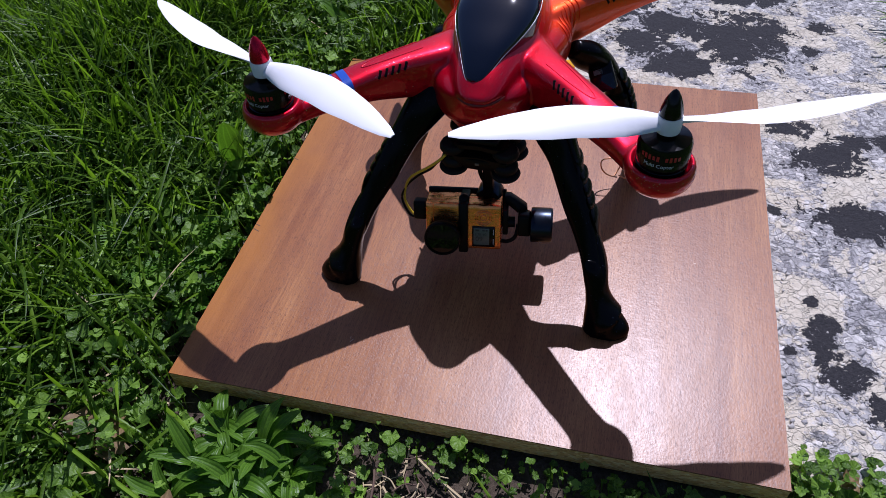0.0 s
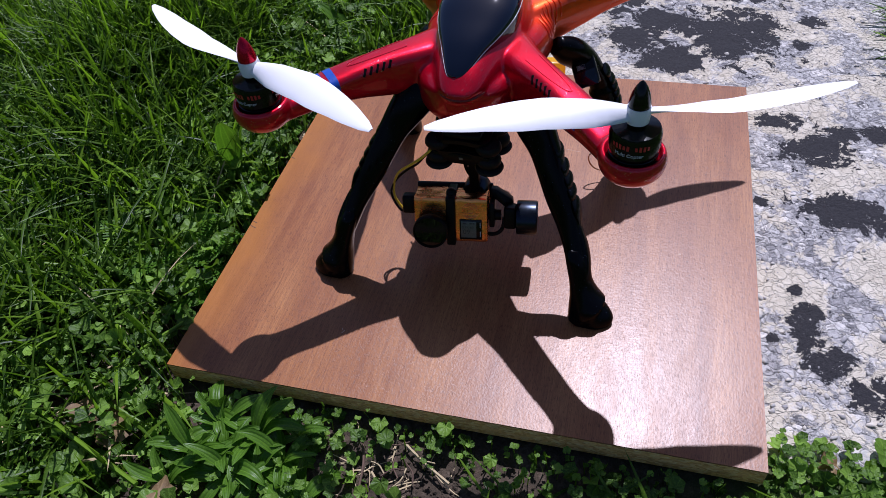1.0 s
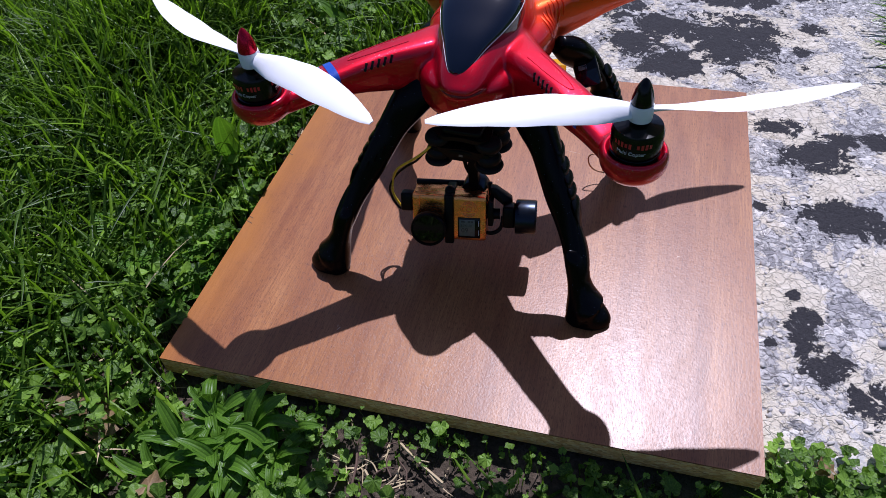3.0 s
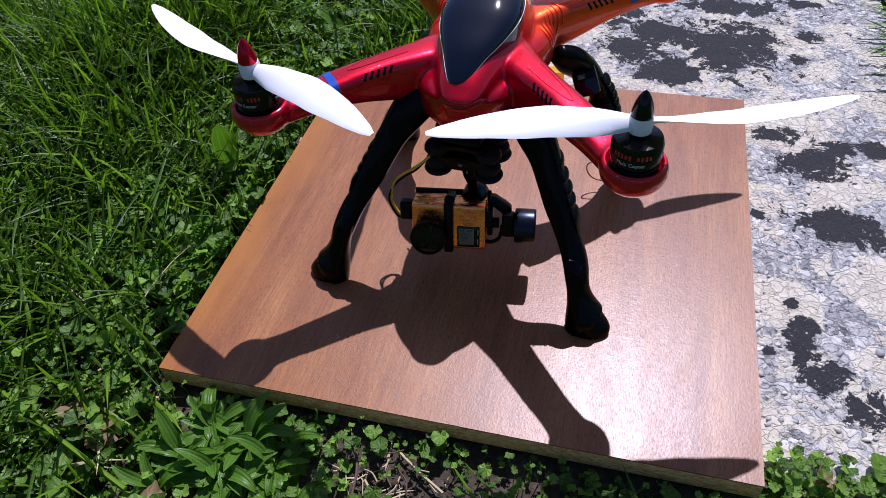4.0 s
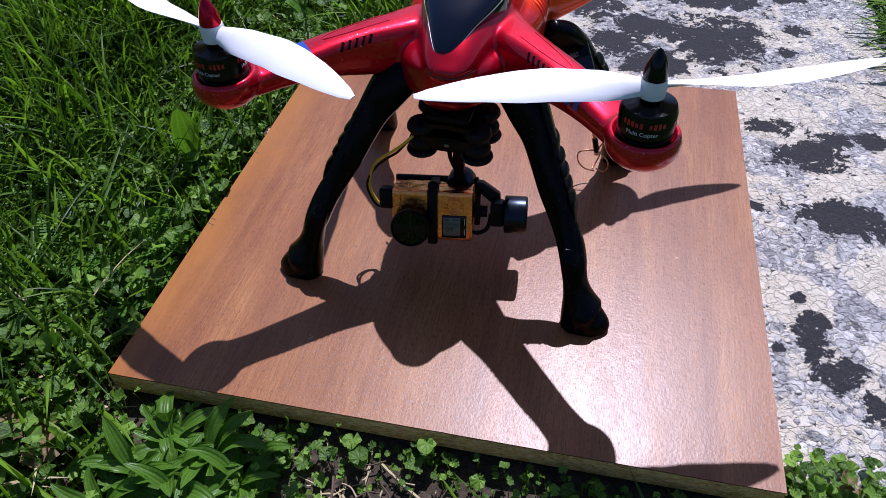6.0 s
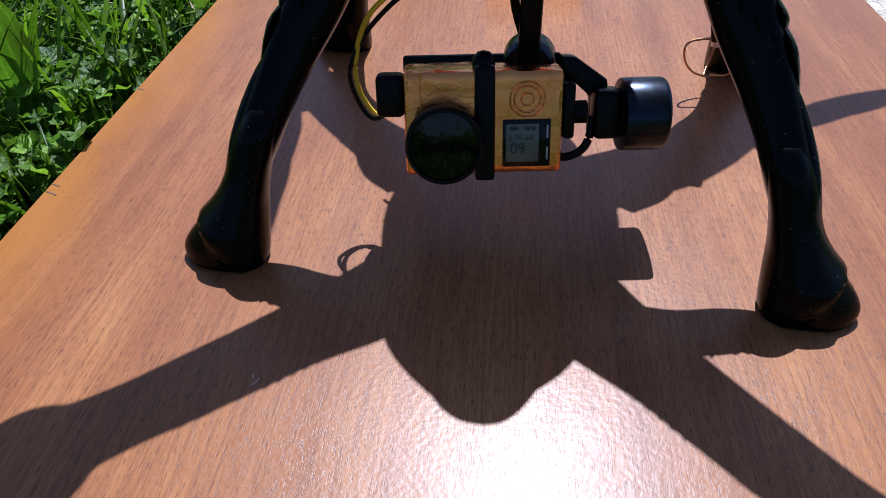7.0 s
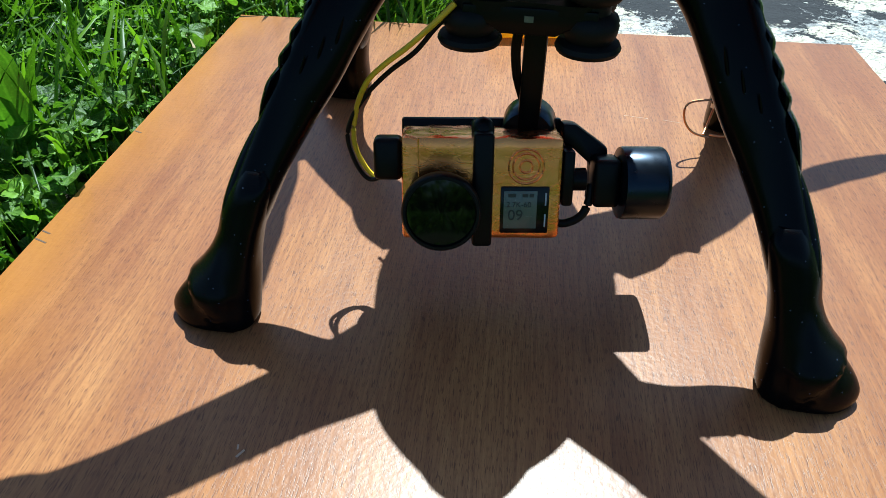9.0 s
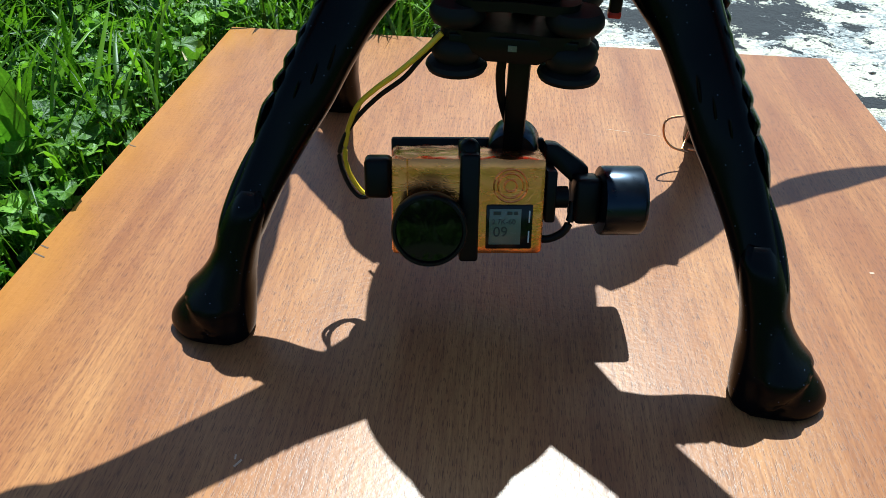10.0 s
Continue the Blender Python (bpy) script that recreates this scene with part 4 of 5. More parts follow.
part("strap_bolt", lathe([(0.001, -0.06), (0.042, -0.06), (0.043, 0.0), (0.038, 0.02), (0.024, 0.036), (0.001, 0.042)], 20, m=spot(0.003, 0.055, 0.225)), BLACK, gimbal, "rounded strap screw", at=INNER)
part("strap_nut", lathe([(0.001, -0.02), (0.024, -0.02), (0.024, 0.0), (0.018, 0.006), (0.001, 0.006)], 6, m=spot(0.003, 0.02, 0.222, 60)), SPINBLACK, gimbal, at=INNER)

# ---- action camera wrapped in copper tape ----
cam_thing = thing("action_camera", "small action camera wrapped in creased copper tape, held in the gimbal", "camera", CAM)
body = box((0.607, 0.24, 0.40), (0, 0.12, 0), 0.018)
bmesh.ops.subdivide_edges(body, edges=[e for e in body.edges if e.calc_length() > 0.05], cuts=14, use_grid_fill=True)
for v in body.verts:
    v.co += Vector((0, 1, 0)) * 0.003 * noise.noise((v.co.x * 22, v.co.y * 22, v.co.z * 22)) + Vector((0, 0, 1)) * 0.008 * noise.noise((v.co.x * 16, v.co.y * 30, 9)) * (1 if v.co.z > 0.15 else 0)
part("body", body, FOIL, cam_thing, "copper foil wrapped body", sharp=25)
ring = lathe([(0.001, -0.02), (0.115, -0.02), (0.118, 0.055), (0.140, 0.065), (0.146, 0.075), (0.146, 0.125), (0.140, 0.133), (0.130, 0.133), (0.127, 0.116), (0.001, 0.116)], 48, m=spot(-0.155, 0, -0.055, 90, 0, 0))
lens = part("lens_barrel", ring, BLACK, cam_thing, "black round filter ring on the lens")
part("filter_glass", lathe([(0.001, 0.117), (0.126, 0.117), (0.126, 0.121), (0.06, 0.124), (0.001, 0.125)], 48, m=spot(-0.155, 0, -0.055, 90, 0, 0)), LENS, lens, "dark filter glass")
screen = part("screen_frame", box((0.186, 0.012, 0.186), (0.165, -0.001, -0.080), 0.006), SPINBLACK, cam_thing, "glossy black front display frame")
part("display", box((0.128, 0.006, 0.150), (0.148, -0.0065, -0.078), 0.003), SCREEN, screen, "grey liquid crystal display")
for n, (x, z, w, h) in enumerate(((0.115, -0.02, 0.03, 0.014), (0.165, -0.02, 0.02, 0.014), (0.19, -0.02, 0.016, 0.014))):
    part("display_icon", box((w, 0.002, h), (x, -0.0105, z), 0), INK, screen)
for n, (z, h) in enumerate(((-0.035, 0.05), (-0.12, 0.05))):
    part("side_light", box((0.006, 0.003, h), (0.244, -0.008, z), 0.001), PRINT, screen, "pale indicator bar")


def words(text, size, mat, m, parent, name):
    """Printed characters as a thin mesh."""
    cu = bpy.data.curves.new(name, "FONT")
    cu.body, cu.size, cu.extrude = text, size * DM, 0.001 * DM
    tmp = new("tmp_text", cu)
    me = bpy.data.meshes.new_from_object(tmp.evaluated_get(bpy.context.evaluated_depsgraph_get()))
    bpy.data.objects.remove(tmp)
    me.materials.clear()
    me.materials.append(mat)
    me.transform(Matrix.Translation(m.translation * DM) @ m.to_3x3().to_4x4())
    ob = new(name, me)
    ob.parent = parent
    return ob


words("2.7K-60", 0.030, INK, spot(0.094, -0.0105, -0.066, 90, 0, 0), screen, "display_text")
words("09", 0.060, INK, spot(0.10, -0.0105, -0.118, 90, 0, 0), screen, "display_text")
bm = None
for r in (0.066, 0.05, 0.024):
    bm = tube([(0.165 + r * math.cos(a), -0.003, 0.09 + r * math.sin(a)) for a in np.linspace(0, 2 * math.pi, 33)], 0.004, 6, bm)
part("embossed_ring", bm, FOIL, cam_thing, "rings pressed into the foil")
part("seam", tube([(-0.24, -0.002, 0.195), (-0.238, -0.002, 0.05)], 0.003, 6), FOIL, cam_thing)
part("plug", box((0.11, 0.10, 0.165), (-0.357, 0.10, 0.10), 0.022, seg=3), BLACK, cam_thing, "black video plug")
TO_CAM = CAM.inverted()
for n, (mat, keys) in enumerate(((YELLOW, [(1.64, 1.60, 0.48), (1.59, 1.60, 0.455), (1.54, 1.61, 0.51), (1.512, 1.61, 0.61), (1.53, 1.61, 0.74), (1.58, 1.59, 0.86), (1.65, 1.57, 0.94), (1.74, 1.55, 1.02), (1.83, 1.53, 1.11), (1.9, 1.54, 1.18)]),
                                  (RUBBER, [(1.64, 1.58, 0.48), (1.57, 1.59, 0.445), (1.52, 1.60, 0.50), (1.488, 1.61, 0.61), (1.51, 1.61, 0.70), (1.57, 1.61, 0.80), (1.66, 1.60, 0.90), (1.76, 1.58, 0.99), (1.83, 1.57, 1.08), (1.9, 1.56, 1.16)]))):
    way = curve(keys, 6)
    part("cable", tube([TO_CAM @ Vector(p) for p in way], 0.0105 if n == 0 else 0.0095, 8), mat, cam_thing, "yellow cable" if n == 0 else "black cable")

for can in [o for o in drone.children if o.name.startswith("motor")]:
    mid = sum((v.co for v in can.data.vertices), Vector()) / len(can.data.vertices)
    for a0 in (-6, 114, 234):
        txt = words("Multi Copter", 0.034, PRINT, spot(0, 0, 0), can, "lettering")
        half = max(v.co.x for v in txt.data.vertices) / 2
        for v in txt.data.vertices:
            ang = (v.co.x - half) / (0.1585 * DM) + radians(a0)
            r = 0.1588 * DM + v.co.z
            v.co = Vector((mid.x + r * math.sin(ang), mid.y - r * math.cos(ang), 1.81 * DM + v.co.y))
for n, (x, y, length, wide, turn) in enumerate(((1.306, 0.576, 0.035, 0.008, 60), (1.29, 0.60, 0.02, 0.006, 100), (2.85, 3.15, 0.14, 0.003, -10), (3.05, 3.12, 0.10, 0.0025, -13), (3.9, 1.9, 0.02, 0.012, 0), (2.2, 2.6, 0.012, 0.012, 0))):
    part("scratch", box((length, wide, 0.0012), (0, 0, 0), 0, m=spot(x, y, BT + 0.0004, 0, 0, turn)), SCUFF, board, "pale scratch in the varnish", smooth=False)
for n, (y, length) in enumerate(((1.60, 0.07), (1.66, 0.05), (2.62, 0.05))):
    part("nick", box((length, 0.008, 0.002), (length / 2, 0, 0), 0, m=spot(0.004, y, BT + 0.0002, 0, 0, -22)), BARK, board, "dark nick in the edge", smooth=False)

# ---- antennas, leads and module on the legs ----
aerial = thing("clover_antenna", "copper clover-leaf antenna hanging beside the rear leg", "antenna", spot(3.18, 2.80, 0.29))
part("feed", tube(curve([(0, 0, 0.02), (-0.035, 0.0, 0.14), (-0.10, -0.02, 0.34), (-0.17, -0.03, 0.52)], 6), 0.013, 8), COPPER, aerial, "copper feed tube")
part("sleeve", tube([(0.0, 0.0, 0.0), (-0.032, 0.0, 0.13)], 0.024, 10), BLACK, aerial, "black sleeve")
part("cap", lathe([(0.001, -0.03), (0.022, -0.03), (0.022, 0.03), (0.001, 0.03)], 12), SILVER, aerial)
for a in (190, 310, 70):
    loop = [(0, 0, 0.01), (0.07, 0, 0.012), (0.14, 0, 0.0), (0.162, 0, -0.04), (0.145, 0, -0.11), (0.09, 0, -0.17), (0.0, 0, -0.20)]
    part("lobe", tube([spot(0, 0, 0, 6, 0, a) @ Vector(p) for p in curve(loop, 5)], 0.0065, 6), COPPER, aerial, "copper wire lobe")
module = thing("video_transmitter", "black transmitter module taped to the rear leg", "module", HOME)
tilt = spot(0.745, 0.30, 1.24, -42, -24, 10)
part("case", box((0.20, 0.10, 0.28), (0, 0.02, 0), 0.02, seg=3), SPINBLACK, module, at=tilt)
part("sticker", box((0.075, 0.006, 0.07), (-0.02, -0.027, 0.03), 0.002), PRINT, module, "grey label", at=tilt)
part("film", box((0.18, 0.004, 0.13), (0, -0.030, -0.085), 0.001), CANOPY, module, "clear glossy tape", at=tilt)
wires = thing("receiver_leads", "thin grey antenna lead and coloured connector wires by the rear leg", "wire", HOME)
part("lead", tube(curve([(-0.38, -0.20, 1.42), (-0.42, -0.20, 1.22), (-0.53, -0.19, 1.04)], 6), 0.008, 6), GREYWIRE, wires, "thin grey antenna lead")
for n, mat in enumerate((REDWIRE, BLUE, RUBBER, CLEAR)):
    part("wire", tube(curve([(-0.55 + 0.015 * n, 0.25, 1.40), (-0.60 + 0.02 * n, 0.2, 1.2), (-0.66 + 0.02 * n, 0.2, 1.08)], 6), 0.009, 6), mat, wires)
part("connector", box((0.09, 0.05, 0.06), (-0.68, 0.2, 1.06), 0.008), CLEAR, wires, "white connector")
plug = thing("red_power_plug", "red and black plug on a short red lead under the hull", "plug", HOME)
part("housing", box((0.05, 0.05, 0.11), (0.40, -0.42, 1.17), 0.012), RUBBER, plug)
part("end", box((0.052, 0.052, 0.03), (0.40, -0.42, 1.12), 0.008), REDWIRE, plug, "red end")
part("lead", tube(curve([(0.33, -0.4, 1.36), (0.42, -0.43, 1.31), (0.40, -0.42, 1.22)], 6), 0.012, 8), REDWIRE, plug)
block = thing("yellow_block", "yellow translucent plastic block standing at the back of the board", "block", spot(2.25, 4.36, 0, 0, 0, 6))
part("body", box((0.70, 0.14, 0.24), (0, 0, 0.12), 0.02), HONEY, block)

# ---- plants ----
rng = np.random.default_rng(7)


class Patch:
    """Gathers many leaves into one mesh."""

    def __init__(self):
        self.v, self.f, self.uv = [], [], []

    def strip(self, rows):
        """Rows of left, middle and right points along a leaf."""
        base = len(self.v)
        for n, r in enumerate(rows):
            self.v += [tuple(p) for p in r]
            self.uv += [(k / (len(r) - 1), n / (len(rows) - 1)) for k in range(len(r))]
        w = len(rows[0])
        for n in range(len(rows) - 1):
            for k in range(w - 1):
                a = base + n * w + k
                self.f.append((a, a + 1, a + w + 1, a + w))

    def fan(self, centre, rim):
        base = len(self.v)
        self.v += [tuple(centre)] + [tuple(p) for p in rim]
        self.uv += [(0.5, 0.5)] + [(0.5 + 0.5 * math.cos(6.28 * n / len(rim)), 0.5 + 0.5 * math.sin(6.28 * n / len(rim))) for n in range(len(rim))]
        for n in range(len(rim) - 1):
            self.f.append((base, base + 1 + n, base + 2 + n))

    def done(self, name, mat, parent=None):
        return raw(name, self.v, self.f, mat, parent, self.uv)


def blade(patch, x, y, z, length, width, heading, lean, curl, cup=0.25, rows=6, shape=None, bend_side=0.0, clear=False):
    """A leaf or blade of grass that rises and arches over."""
    shape = shape or ([0, 0.2, 0.6, 0.9, 1.0], [0.7, 1.0, 0.85, 0.45, 0.02])
    p = np.array([x, y, z], float)
    pitch, turn = lean, heading
    out = []
    for n in range(rows + 1):
        u = n / rows
        d = np.array([math.cos(turn) * math.cos(pitch), math.sin(turn) * math.cos(pitch), math.sin(pitch)])
        side = np.array([-math.sin(turn), math.cos(turn), 0])
        nrm = np.cross(d, side)
        w = width / 2 * np.interp(u, *shape)
        out.append([p - side * w + nrm * w * cup * -1, p, p + side * w + nrm * w * cup * -1])
        p = p + d * length / rows
        pitch -= curl / rows
        turn += bend_side / rows
    if clear and any(on_board(*row[1][:2], 0.0) for row in out):
        return
    patch.strip(out)


def on_board(x, y, pad=0.02):
    return -pad < x < BW + pad and -pad < y < BD + pad


def on_slab(x, y):
    return 1.45 < x < 5.9 and y > 0.45


def lawn_weight(x, y):
    """How thick the grass stands."""
    if on_board(x, y) or on_slab(x, y):
        return 0.0
    if x < 0.0:
        patchy = 0.55 + 0.6 * noise.noise((x * 0.55 + 3, y * 0.55, 0))
        edge = min(1.0, 0.14 + (-x) * 0.42)
        return max(0.08, patchy * edge * ((0.55 if x < -0.6 else 0.25) if y < 0.3 else 1.0))
    if y < 0:
        return 0.0
    return 0.5


lawn = Patch()
count = 0
while count < 19000:
    x, y = rng.uniform(-6.5, 1.6), rng.uniform(-1.6, 8.8)
    if rng.random() > lawn_weight(x, y):
        continue
    count += 1
    tall = 0.55 + 0.5 * max(0.0, noise.noise((x * 0.5, y * 0.5, 9)) + 0.4) + (0.3 if x < -1.5 else 0.0)
    length = rng.uniform(0.45, 1.25) * tall
    heading = rng.uniform(0, 2 * math.pi) if rng.random() < 0.6 else rng.normal(-0.9, 0.5)
    blade(lawn, x, y, ground_height(x, y) - 0.02, length, rng.uniform(0.018, 0.045), heading, rng.uniform(0.75, 1.5), rng.uniform(0.1, 1.5), 0.5, 5, None, rng.normal(0, 0.25), True)
for _ in range(500):
    x, y = rng.uniform(0, 5.6), rng.uniform(-1.5, -0.05)
    if 2.6 < x and rng.random() < 0.5:
        blade(lawn, x, y, ground_height(x, y), rng.uniform(0.3, 0.7), rng.uniform(0.015, 0.03), rng.uniform(0, 6.28), rng.uniform(0.15, 0.8), rng.uniform(0, 0.9), 0.4, 5, clear=True)
for _ in range(520):
    x, y = rng.uniform(-5.0, -0.75), rng.uniform(-0.6, 7.5)
    blade(lawn, x, y, ground_height(x, y), rng.uniform(1.1, 2.0), rng.uniform(0.02, 0.042), rng.normal(-0.6, 1.2), rng.uniform(0.45, 1.1), rng.uniform(0.5, 1.5), 0.5, 8, None, rng.normal(0, 0.4), True)
tagged(lawn.done("grass", GRASS), "thick green meadow grass with arching blades", "grass", kind="stuff")

dry = Patch()
for _ in range(330):
    x, y = rng.uniform(-4.5, 0.1), rng.uniform(-1.3, 6.5)
    blade(dry, x, y, ground_height(x, y) + rng.uniform(0.0, 0.22), rng.uniform(0.25, 0.9), rng.uniform(0.01, 0.024), rng.uniform(0, 6.28), rng.uniform(-0.1, 0.5), rng.uniform(0, 0.7), 0.4, 4, None, rng.normal(0, 0.3), True)
for _ in range(36):
    x, y = 2.0 + rng.normal(0, 0.35), -0.42 + rng.normal(0, 0.2)
    blade(dry, x, y, ground_height(x, y) + rng.uniform(0.0, 0.05), rng.uniform(0.08, 0.35), rng.uniform(0.006, 0.014), rng.uniform(0, 6.28), rng.uniform(-0.05, 0.3), rng.uniform(0, 0.7), 0.4, 3, None, rng.normal(0, 0.5), True)
tagged(dry.done("dry_grass", STRAW), "scattered pale dry grass stems among the green", "grass", kind="stuff")

wide = Patch()
count = 0
while count < 9000:
    x, y = 2 + rng.normal(0, 9), 2 + rng.normal(0, 9)
    if (-6.3 < x < 6.6 and -1.5 < y < 8.6) or on_slab(x, y) or (abs(x - 2.4) < 2.2 and -4.5 < y < 0):
        continue
    count += 1
    blade(wide, x, y, ground_height(x, y) - 0.02, rng.uniform(0.5, 1.3), rng.uniform(0.05, 0.11), rng.uniform(0, 6.28), rng.uniform(0.6, 1.4), rng.uniform(0.2, 1.5), 0.5, 3)
tagged(wide.done("lawn_grass", GRASS), "green meadow grass of the lawn around", "grass", kind="stuff")

tuft = Patch()
for _ in range(520):
    y = rng.uniform(4.6, 8.8)
    x = 6.55 + rng.uniform(-0.1, 0.9)
    blade(tuft, x, y, -0.2, rng.uniform(0.3, 0.85), rng.uniform(0.02, 0.04), rng.normal(3.0, 0.8), rng.uniform(0.3, 1.2), rng.uniform(0.3, 1.4), 0.4, 5)
tagged(tuft.done("verge_grass", GRASS), "grass hanging over the edge of the concrete path", "grass", kind="stuff")


def round_leaf(patch, x, y, z, size, tilt, heading, lobes=7, notch=0.2):
    """A small round scalloped leaf with a notch at its stalk."""
    m = pose(x, y, z, math.degrees(tilt), 0, math.degrees(heading))
    rim, fold = [], rng.uniform(0, 6)
    steps = lobes * 3
    for n in range(steps + 1):
        a = 0.35 + (2 * math.pi - 0.7) * n / steps
        r = size * (1 - notch + notch * abs(math.sin(lobes * (a - 0.35) / 2))) * (0.85 + 0.15 * math.cos(a - math.pi))
        rim.append(m @ Vector((r * math.sin(a), -r * math.cos(a), 0.22 * r * math.cos(3 * a + fold) + 0.26 * r * abs(math.sin(a)))))
    patch.fan(m @ Vector((0, -size * 0.12, -0.1 * size)), rim)


def heart_weight(x, y):
    if on_board(x, y, 0.05):
        return 0.0
    if on_slab(x, y):
        return 0.0
    if x < 0.15:
        return 0.45 + 0.8 * max(0.0, noise.noise((x * 0.8, y * 0.8, 21))) + 0.9 * math.exp(-((x + 0.45) ** 2) * 2.5)
    if y < 0:
        bare = math.exp(-(((x - 2.2) / 0.45) ** 2 + ((y + 0.45) / 0.25) ** 2))
        ribbed = math.exp(-(((x - 0.8) / 0.6) ** 2 + ((y + 0.55) / 0.4) ** 2))
        return 0.9 * (1 - bare) * (1 - 0.9 * ribbed)
    return 0.5


herbs, stalks = Patch(), Patch()
count = 0
while count < 11500:
    x, y = rng.uniform(-5.5, 5.9), rng.uniform(-1.6, 8.0)
    if rng.random() > heart_weight(x, y):
        continue
    count += 1
    g = ground_height(x, y)
    high = rng.uniform(0.05, 0.42) if x < 0.1 else rng.uniform(0.04, 0.2)
    size = rng.choice([rng.uniform(0.03, 0.06), rng.uniform(0.06, 0.125)], p=[0.68, 0.32]) * (0.66 if y < 0 and x > 0.8 else 0.86)
    round_leaf(herbs, x, y, g + high, size, rng.normal(0, 0.6), rng.uniform(0, 6.28), int(rng.integers(5, 8)))
    blade(stalks, x, y, g, high * 1.1, 0.012, rng.uniform(0, 6.28), 1.45, 0.2, 0.3, 2, ([0, 1], [1, 0.9]))
tagged(herbs.done("ground_ivy", CLOVER), "low carpet of small round scalloped leaves", "herb", kind="stuff")
tagged(stalks.done("herb_stalks", GRASS), "thin green leaf stalks", "herb", kind="stuff")

LANCE = ([0, 0.12, 0.45, 0.75, 0.93, 1.0], [0.25, 0.45, 1.0, 0.8, 0.35, 0.02])


def wide_leaf(patch, x, y, z, length, width, heading, lean, curl, side=0.0):
    """A broad ribbed leaf with a sunken midrib."""
    rows, cols = 12, 7
    p, pitch, turn, out = np.array([x, y, z], float), lean, heading, []
    ph = rng.uniform(0, 6)
    for n in range(rows + 1):
        u = n / rows
        d = np.array([math.cos(turn) * math.cos(pitch), math.sin(turn) * math.cos(pitch), math.sin(pitch)])
        sd = np.array([-math.sin(turn), math.cos(turn), 0])
        nrm = np.cross(d, sd)
        w = width / 2 * np.interp(u, *LANCE)
        row = []
        for k in np.linspace(-1, 1, cols):
            lift = 0.45 * w * k * k + 0.30 * w * math.sin(ph + u * 9 + k * 2) * abs(k)
            row.append(p + sd * w * k + nrm * lift)
        out.append(row)
        p = p + d * length / rows
        pitch -= curl / rows
        turn += side / rows
    patch.strip(out)


def rosette(x, y, leaves, length, width, label, start=0.0, spread=6.28):
    """A plant of broad leaves from one root, each leaf a part."""
    ob = thing("plantain", label, "plant", spot(x, y, ground_height(x, y) + 0.05), group="broad-leaved plants by the board")
    for n in range(leaves):
        one = Patch()
        a = start + spread * n / leaves + rng.normal(0, 0.25)
        k = rng.uniform(0.7, 1.15)
        wide_leaf(one, 0, 0, 0, length * k, width * k * rng.uniform(0.9, 1.25), a, rng.uniform(0.15, 1.15), rng.uniform(0.4, 2.0), rng.normal(0, 0.7))
        one.done("leaf", BROAD, ob)
    return ob


RIB = "plant with long ribbed green leaves beside the board"
for x, y, leaves, length, width in ((0.36, -0.18, 4, 0.16, 0.08), (0.62, -0.34, 12, 0.50, 0.125), (0.92, -0.40, 13, 0.52, 0.13), (0.50, -0.60, 12, 0.48, 0.13), (1.18, -0.52, 12, 0.5, 0.125), (0.84, -0.68, 12, 0.5, 0.13), (0.70, -0.50, 9, 0.4, 0.12),
                                    (1.22, -0.30, 7, 0.36, 0.11), (0.2, -0.52, 6, 0.42, 0.13), (1.05, -0.62, 9, 0.42, 0.12), (0.42, -0.84, 8, 0.45, 0.14), (-0.35, -0.95, 5, 0.5, 0.18), (1.45, -0.8, 6, 0.45, 0.15)):
    rosette(x, y, leaves, length * 0.86, width * 0.74, RIB)
for x, y, leaves, length, width in ((-0.9, 3.3, 6, 0.65, 0.2), (-0.5, 4.2, 6, 0.6, 0.22), (-1.6, 4.6, 7, 0.7, 0.22), (-0.3, 5.2, 6, 0.6, 0.2), (-2.4, 1.9, 5, 0.6, 0.18), (-1.9, 3.0, 5, 0.6, 0.2), (0.6, 5.3, 7, 0.55, 0.17), (0.9, 4.9, 5, 0.5, 0.16)):
    rosette(x, y, leaves, length, width, "plant with broad green leaves in the grass")
tall = thing("dock_leaf", "tall upright broad green leaf beside the board", "plant", spot(-0.50, 2.36, -0.12))
one = Patch()
wide_leaf(one, 0, 0, 0, 0.92, 0.25, -0.9, 1.36, 0.2)
one.done("leaf", BROAD, tall)


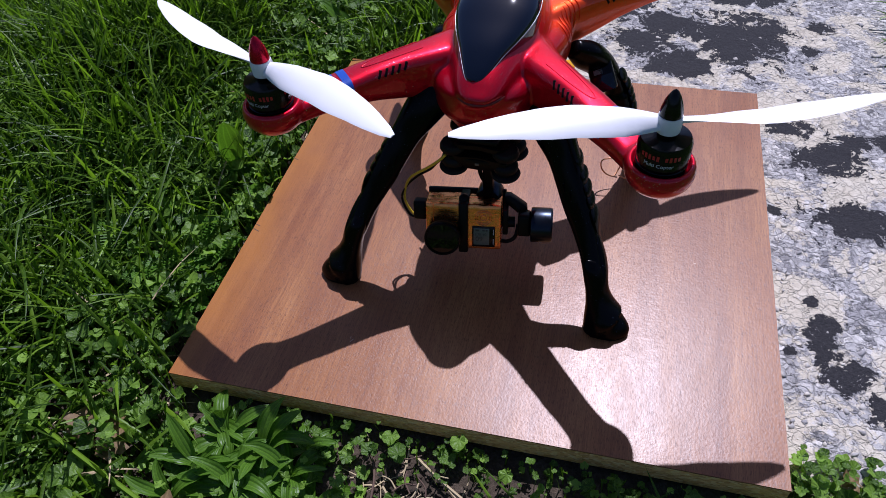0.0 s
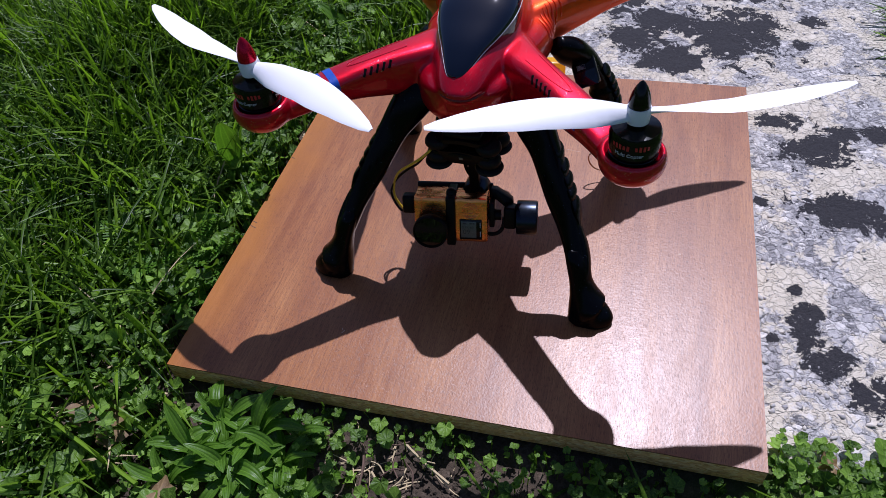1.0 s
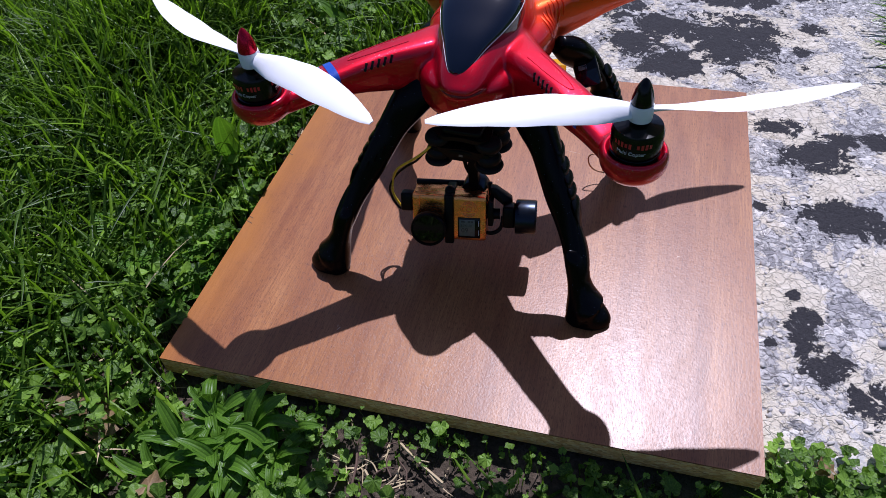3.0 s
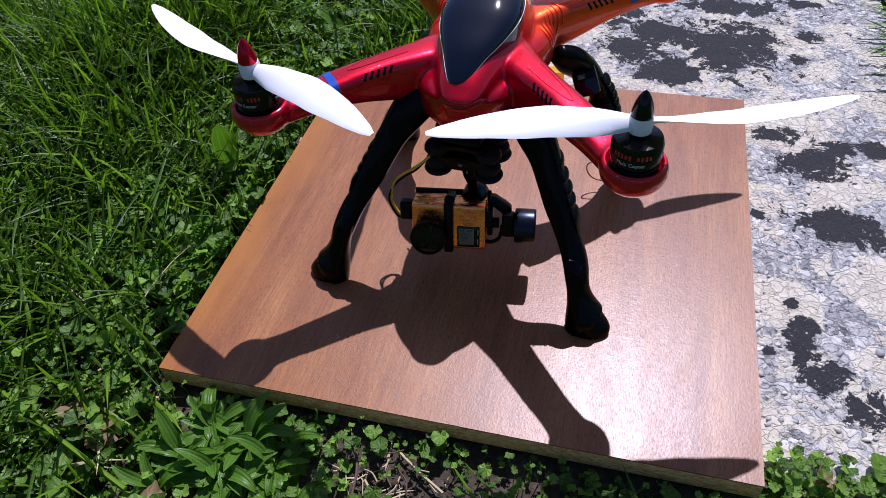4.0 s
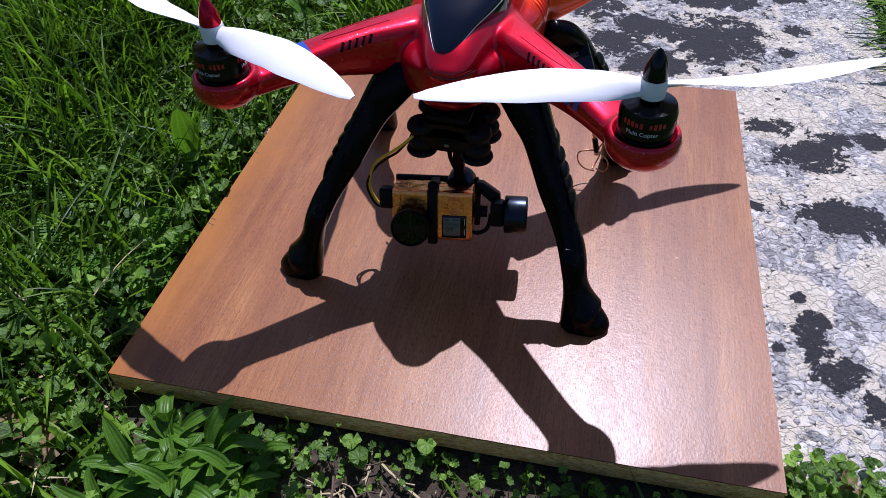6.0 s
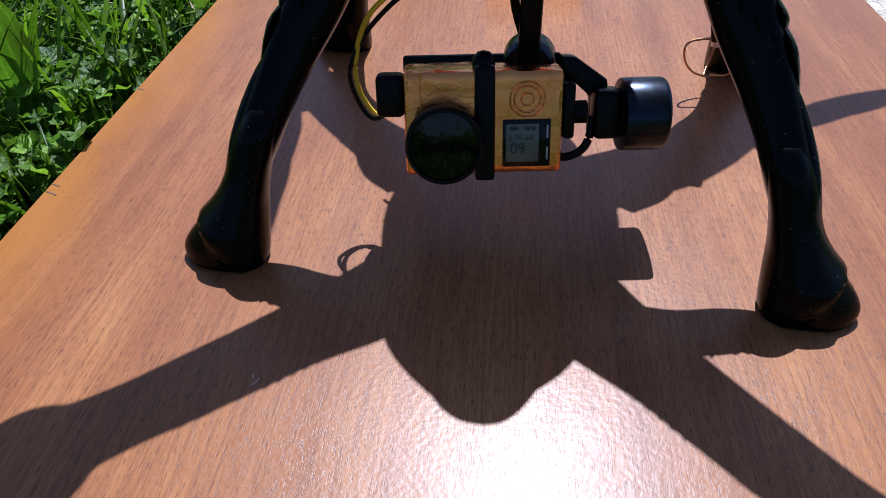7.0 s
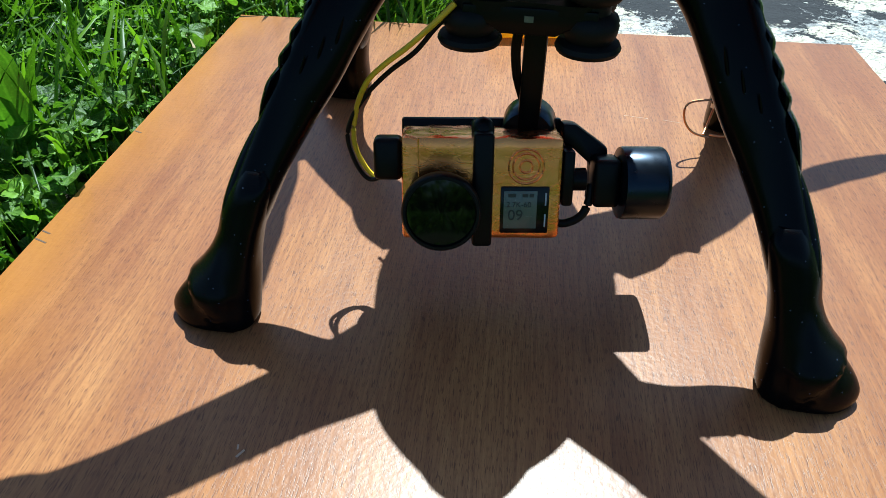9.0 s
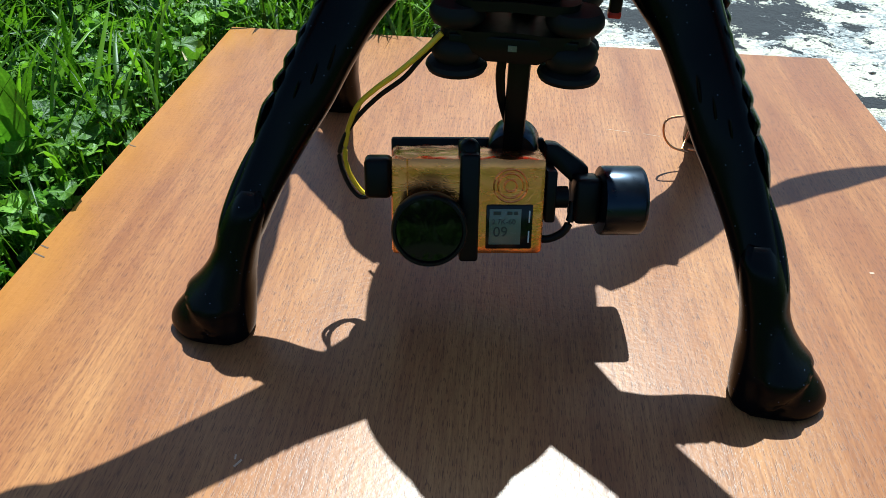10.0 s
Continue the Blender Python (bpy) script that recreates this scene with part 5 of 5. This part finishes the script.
def feathers(x, y, fronds, length, label):
    """A plant of finely cut leaves."""
    ob = thing("feathery_herb", label, "plant", spot(x, y, ground_height(x, y) + 0.03), group="feathery herbs")
    for n in range(fronds):
        one = Patch()
        a, lean, curl = 6.28 * n / fronds + rng.normal(0, 0.3), rng.uniform(0.5, 1.0), rng.uniform(0.5, 1.2)
        p, pitch = np.array([0.0, 0.0, 0.0]), lean
        steps = 14
        for s in range(steps):
            u = s / steps
            d = np.array([math.cos(a) * math.cos(pitch), math.sin(a) * math.cos(pitch), math.sin(pitch)])
            q = p + d * length / steps
            blade(one, *p, length / steps * 1.05, 0.014, a, pitch, 0, 0.2, 1, ([0, 1], [1, 1]))
            if u > 0.15:
                reach = 0.20 * math.sin(math.pi * min(1, u * 0.9 + 0.12)) * length / 0.55
                for sgn in (-1, 1):
                    blade(one, *q, reach, 0.022, a + sgn * 0.9, pitch * 0.5 + 0.2, 0.4, 0.2, 3)
                    for f in (0.35, 0.65):
                        w = q + reach * f * np.array([math.cos(a + sgn * 0.9), math.sin(a + sgn * 0.9), 0.1])
                        for s2 in (-1, 1):
                            blade(one, *w, reach * 0.5, 0.018, a + sgn * 0.9 + s2 * 0.8, 0.25, 0.3, 0.2, 2)
            p = q
            pitch -= curl / steps
        one.done("frond", FEATHER, ob)
    return ob


for x, y, n, length in ((-0.90, 1.15, 9, 0.6), (-0.48, 1.20, 9, 0.55), (-0.68, 1.35, 8, 0.55), (-0.48, 1.85, 6, 0.4), (-0.5, 2.2, 6, 0.38), (-0.44, 0.75, 6, 0.4), (-0.7, 2.1, 6, 0.5), (-0.5, 3.0, 6, 0.45), (-1.4, 1.9, 5, 0.5), (-0.5, 2.65, 6, 0.42)):
    feathers(x, y, n, length, "feathery finely cut green herb growing by the board")


def withered(x, y, z, size, heading):
    ob = thing("dead_leaf", "curled brown dead leaf lying in the grass", "leaf", spot(x, y, z, 8, 5, heading), group="dead leaves")
    one = Patch()
    rim = []
    for n in range(25):
        a = 0.2 + 5.9 * n / 24
        r = size * (0.62 + 0.42 * abs(math.sin(2.5 * a)) + 0.08 * math.sin(11 * a))
        rim.append(Vector((r * math.sin(a), -r * math.cos(a), 0.35 * size * math.sin(2 * a + heading) + 0.12 * size * math.sin(5 * a))))
    one.fan(Vector((0, 0, 0.05 * size)), rim)
    one.done("blade", WITHERED, ob)


for x, y, z, size, h in ((-0.42, -0.52, 0.02, 0.13, 30), (-0.15, -0.62, -0.02, 0.14, 120), (-0.22, -0.42, -0.05, 0.1, 200), (0.45, -0.95, -0.08, 0.1, 80), (-2.6, 1.6, -0.05, 0.13, 10), (-0.7, 2.6, -0.05, 0.1, 60), (4.95, 0.22, -0.12, 0.08, 40)):
    withered(x, y, z, size, h)


def stalk(name, label, pts, r, mat, category):
    p = Vector(pts[0])
    ob = thing(name, label, category, spot(*p))
    part("stem", tube(curve([Vector(q) - p for q in pts], 5), r, 6), mat, ob)


stalk("dry_twig", "pale dry stalk lying on bare soil", [(2.02, -0.18, -0.20), (2.2, -0.30, -0.2), (2.42, -0.42, -0.21)], 0.012, STRAW, "twig")
stalk("dry_twig", "pale dry stalk lying on bare soil", [(1.85, -0.45, -0.2), (1.95, -0.55, -0.2), (2.1, -0.66, -0.2)], 0.010, STRAW, "twig")
stalk("dry_twig", "thin brown twig lying among leaves", [(1.72, -0.25, -0.2), (1.78, -0.42, -0.18), (1.80, -0.6, -0.2)], 0.009, BARK, "twig")
stalk("long_grass_blade", "long green grass blade leaning on the board corner", [(-0.62, -0.45, -0.1), (-0.33, -0.05, 0.03), (-0.06, 0.40, 0.02)], 0.016, GRASS, "grass")
stalk("long_grass_blade", "long pale green grass blade lying over leaves", [(-1.05, -0.50, 0.06), (-0.3, -0.78, 0.10), (0.35, -1.0, 0.08)], 0.02, GRASS, "grass")
for turn in range(7):
    sx, sy = 1.9 + 0.045 * turn, -0.22 - 0.37 * ((turn * 0.618) % 1)
    stalk("dry_twig", "short dry stalk lying on bare soil", [(sx, sy, -0.19), (sx + 0.08 * math.cos(turn * 2.4), sy + 0.08 * math.sin(turn * 2.4), -0.18), (sx + 0.17 * math.cos(turn * 2.4 + 0.3), sy + 0.17 * math.sin(turn * 2.4 + 0.3), -0.19)], 0.006, STRAW if turn % 2 else BARK, "twig")
corner = Patch()
for x, y, size in [(5.32, 0.36, 0.14), (5.05, 0.1, 0.08), (4.78, 0.30, 0.07), (4.72, 0.12, 0.08)] + [(rng.uniform(4.58, 5.6), rng.uniform(-0.3, 0.42), rng.uniform(0.028, 0.06)) for _ in range(150)]:
    round_leaf(corner, x, y, rng.uniform(-0.2, -0.02) if y < 0.3 else -0.12, size, rng.normal(0.2, 0.3), rng.uniform(0, 6.28), 6)
tagged(corner.done("corner_herbs", CLOVER), "small lobed green leaves at the corner of the concrete", "herb", kind="stuff")
crumbs = bmesh.new()
for _ in range(260):
    x, y = 2.2 + rng.normal(0, 0.3), -0.45 + rng.normal(0, 0.18)
    one = bmesh.new()
    bmesh.ops.create_icosphere(one, subdivisions=1, radius=rng.uniform(0.008, 0.028))
    one.transform(spot(x, y, ground_height(x, y) + 0.004, *rng.uniform(0, 360, 3)) @ Matrix.Diagonal((1, rng.uniform(0.6, 1), rng.uniform(0.5, 0.9), 1)))
    crumbs = merge(crumbs, one)
soil_bits = part("soil_crumbs", crumbs, SOIL, None, "loose dark crumbs of soil", smooth=False)
tagged(soil_bits, category="soil", kind="stuff")

# Hedge far round the lawn, seen mirrored in glass and lacquer only.
hedge = Patch()
for _ in range(9000):
    a = rng.uniform(0, 6.28)
    r = 85 + rng.normal(0, 5)
    z = rng.uniform(0, 1) ** 0.8 * (10 + 4 * noise.noise((math.cos(a) * 4, math.sin(a) * 4, 0)))
    blade(hedge, r * math.cos(a), r * math.sin(a), z, rng.uniform(2.0, 4.5), rng.uniform(1.2, 2.6), rng.uniform(0, 6.28), rng.normal(0, 0.8), rng.uniform(0, 1), 0.2, 2, LANCE)
bank = [(r * math.cos(a), r * math.sin(a), z) for r, z in ((92, -1), (90, 5), (94, 9)) for a in np.linspace(0, 2 * math.pi, 73)[:-1]]
bank = [(x, y, z + (4 * noise.noise((x * 0.05, y * 0.05, z)) if z > 0 else 0)) for x, y, z in bank]
base = len(hedge.v)
hedge.v += bank
hedge.uv += [(0.5, 0.5)] * len(bank)
hedge.f += [(base + k * 72 + n, base + k * 72 + (n + 1) % 72, base + (k + 1) * 72 + (n + 1) % 72, base + (k + 1) * 72 + n) for k in range(2) for n in range(72)]
tagged(hedge.done("hedge", GRASS), "dense green hedge round the lawn", "hedge", kind="stuff")
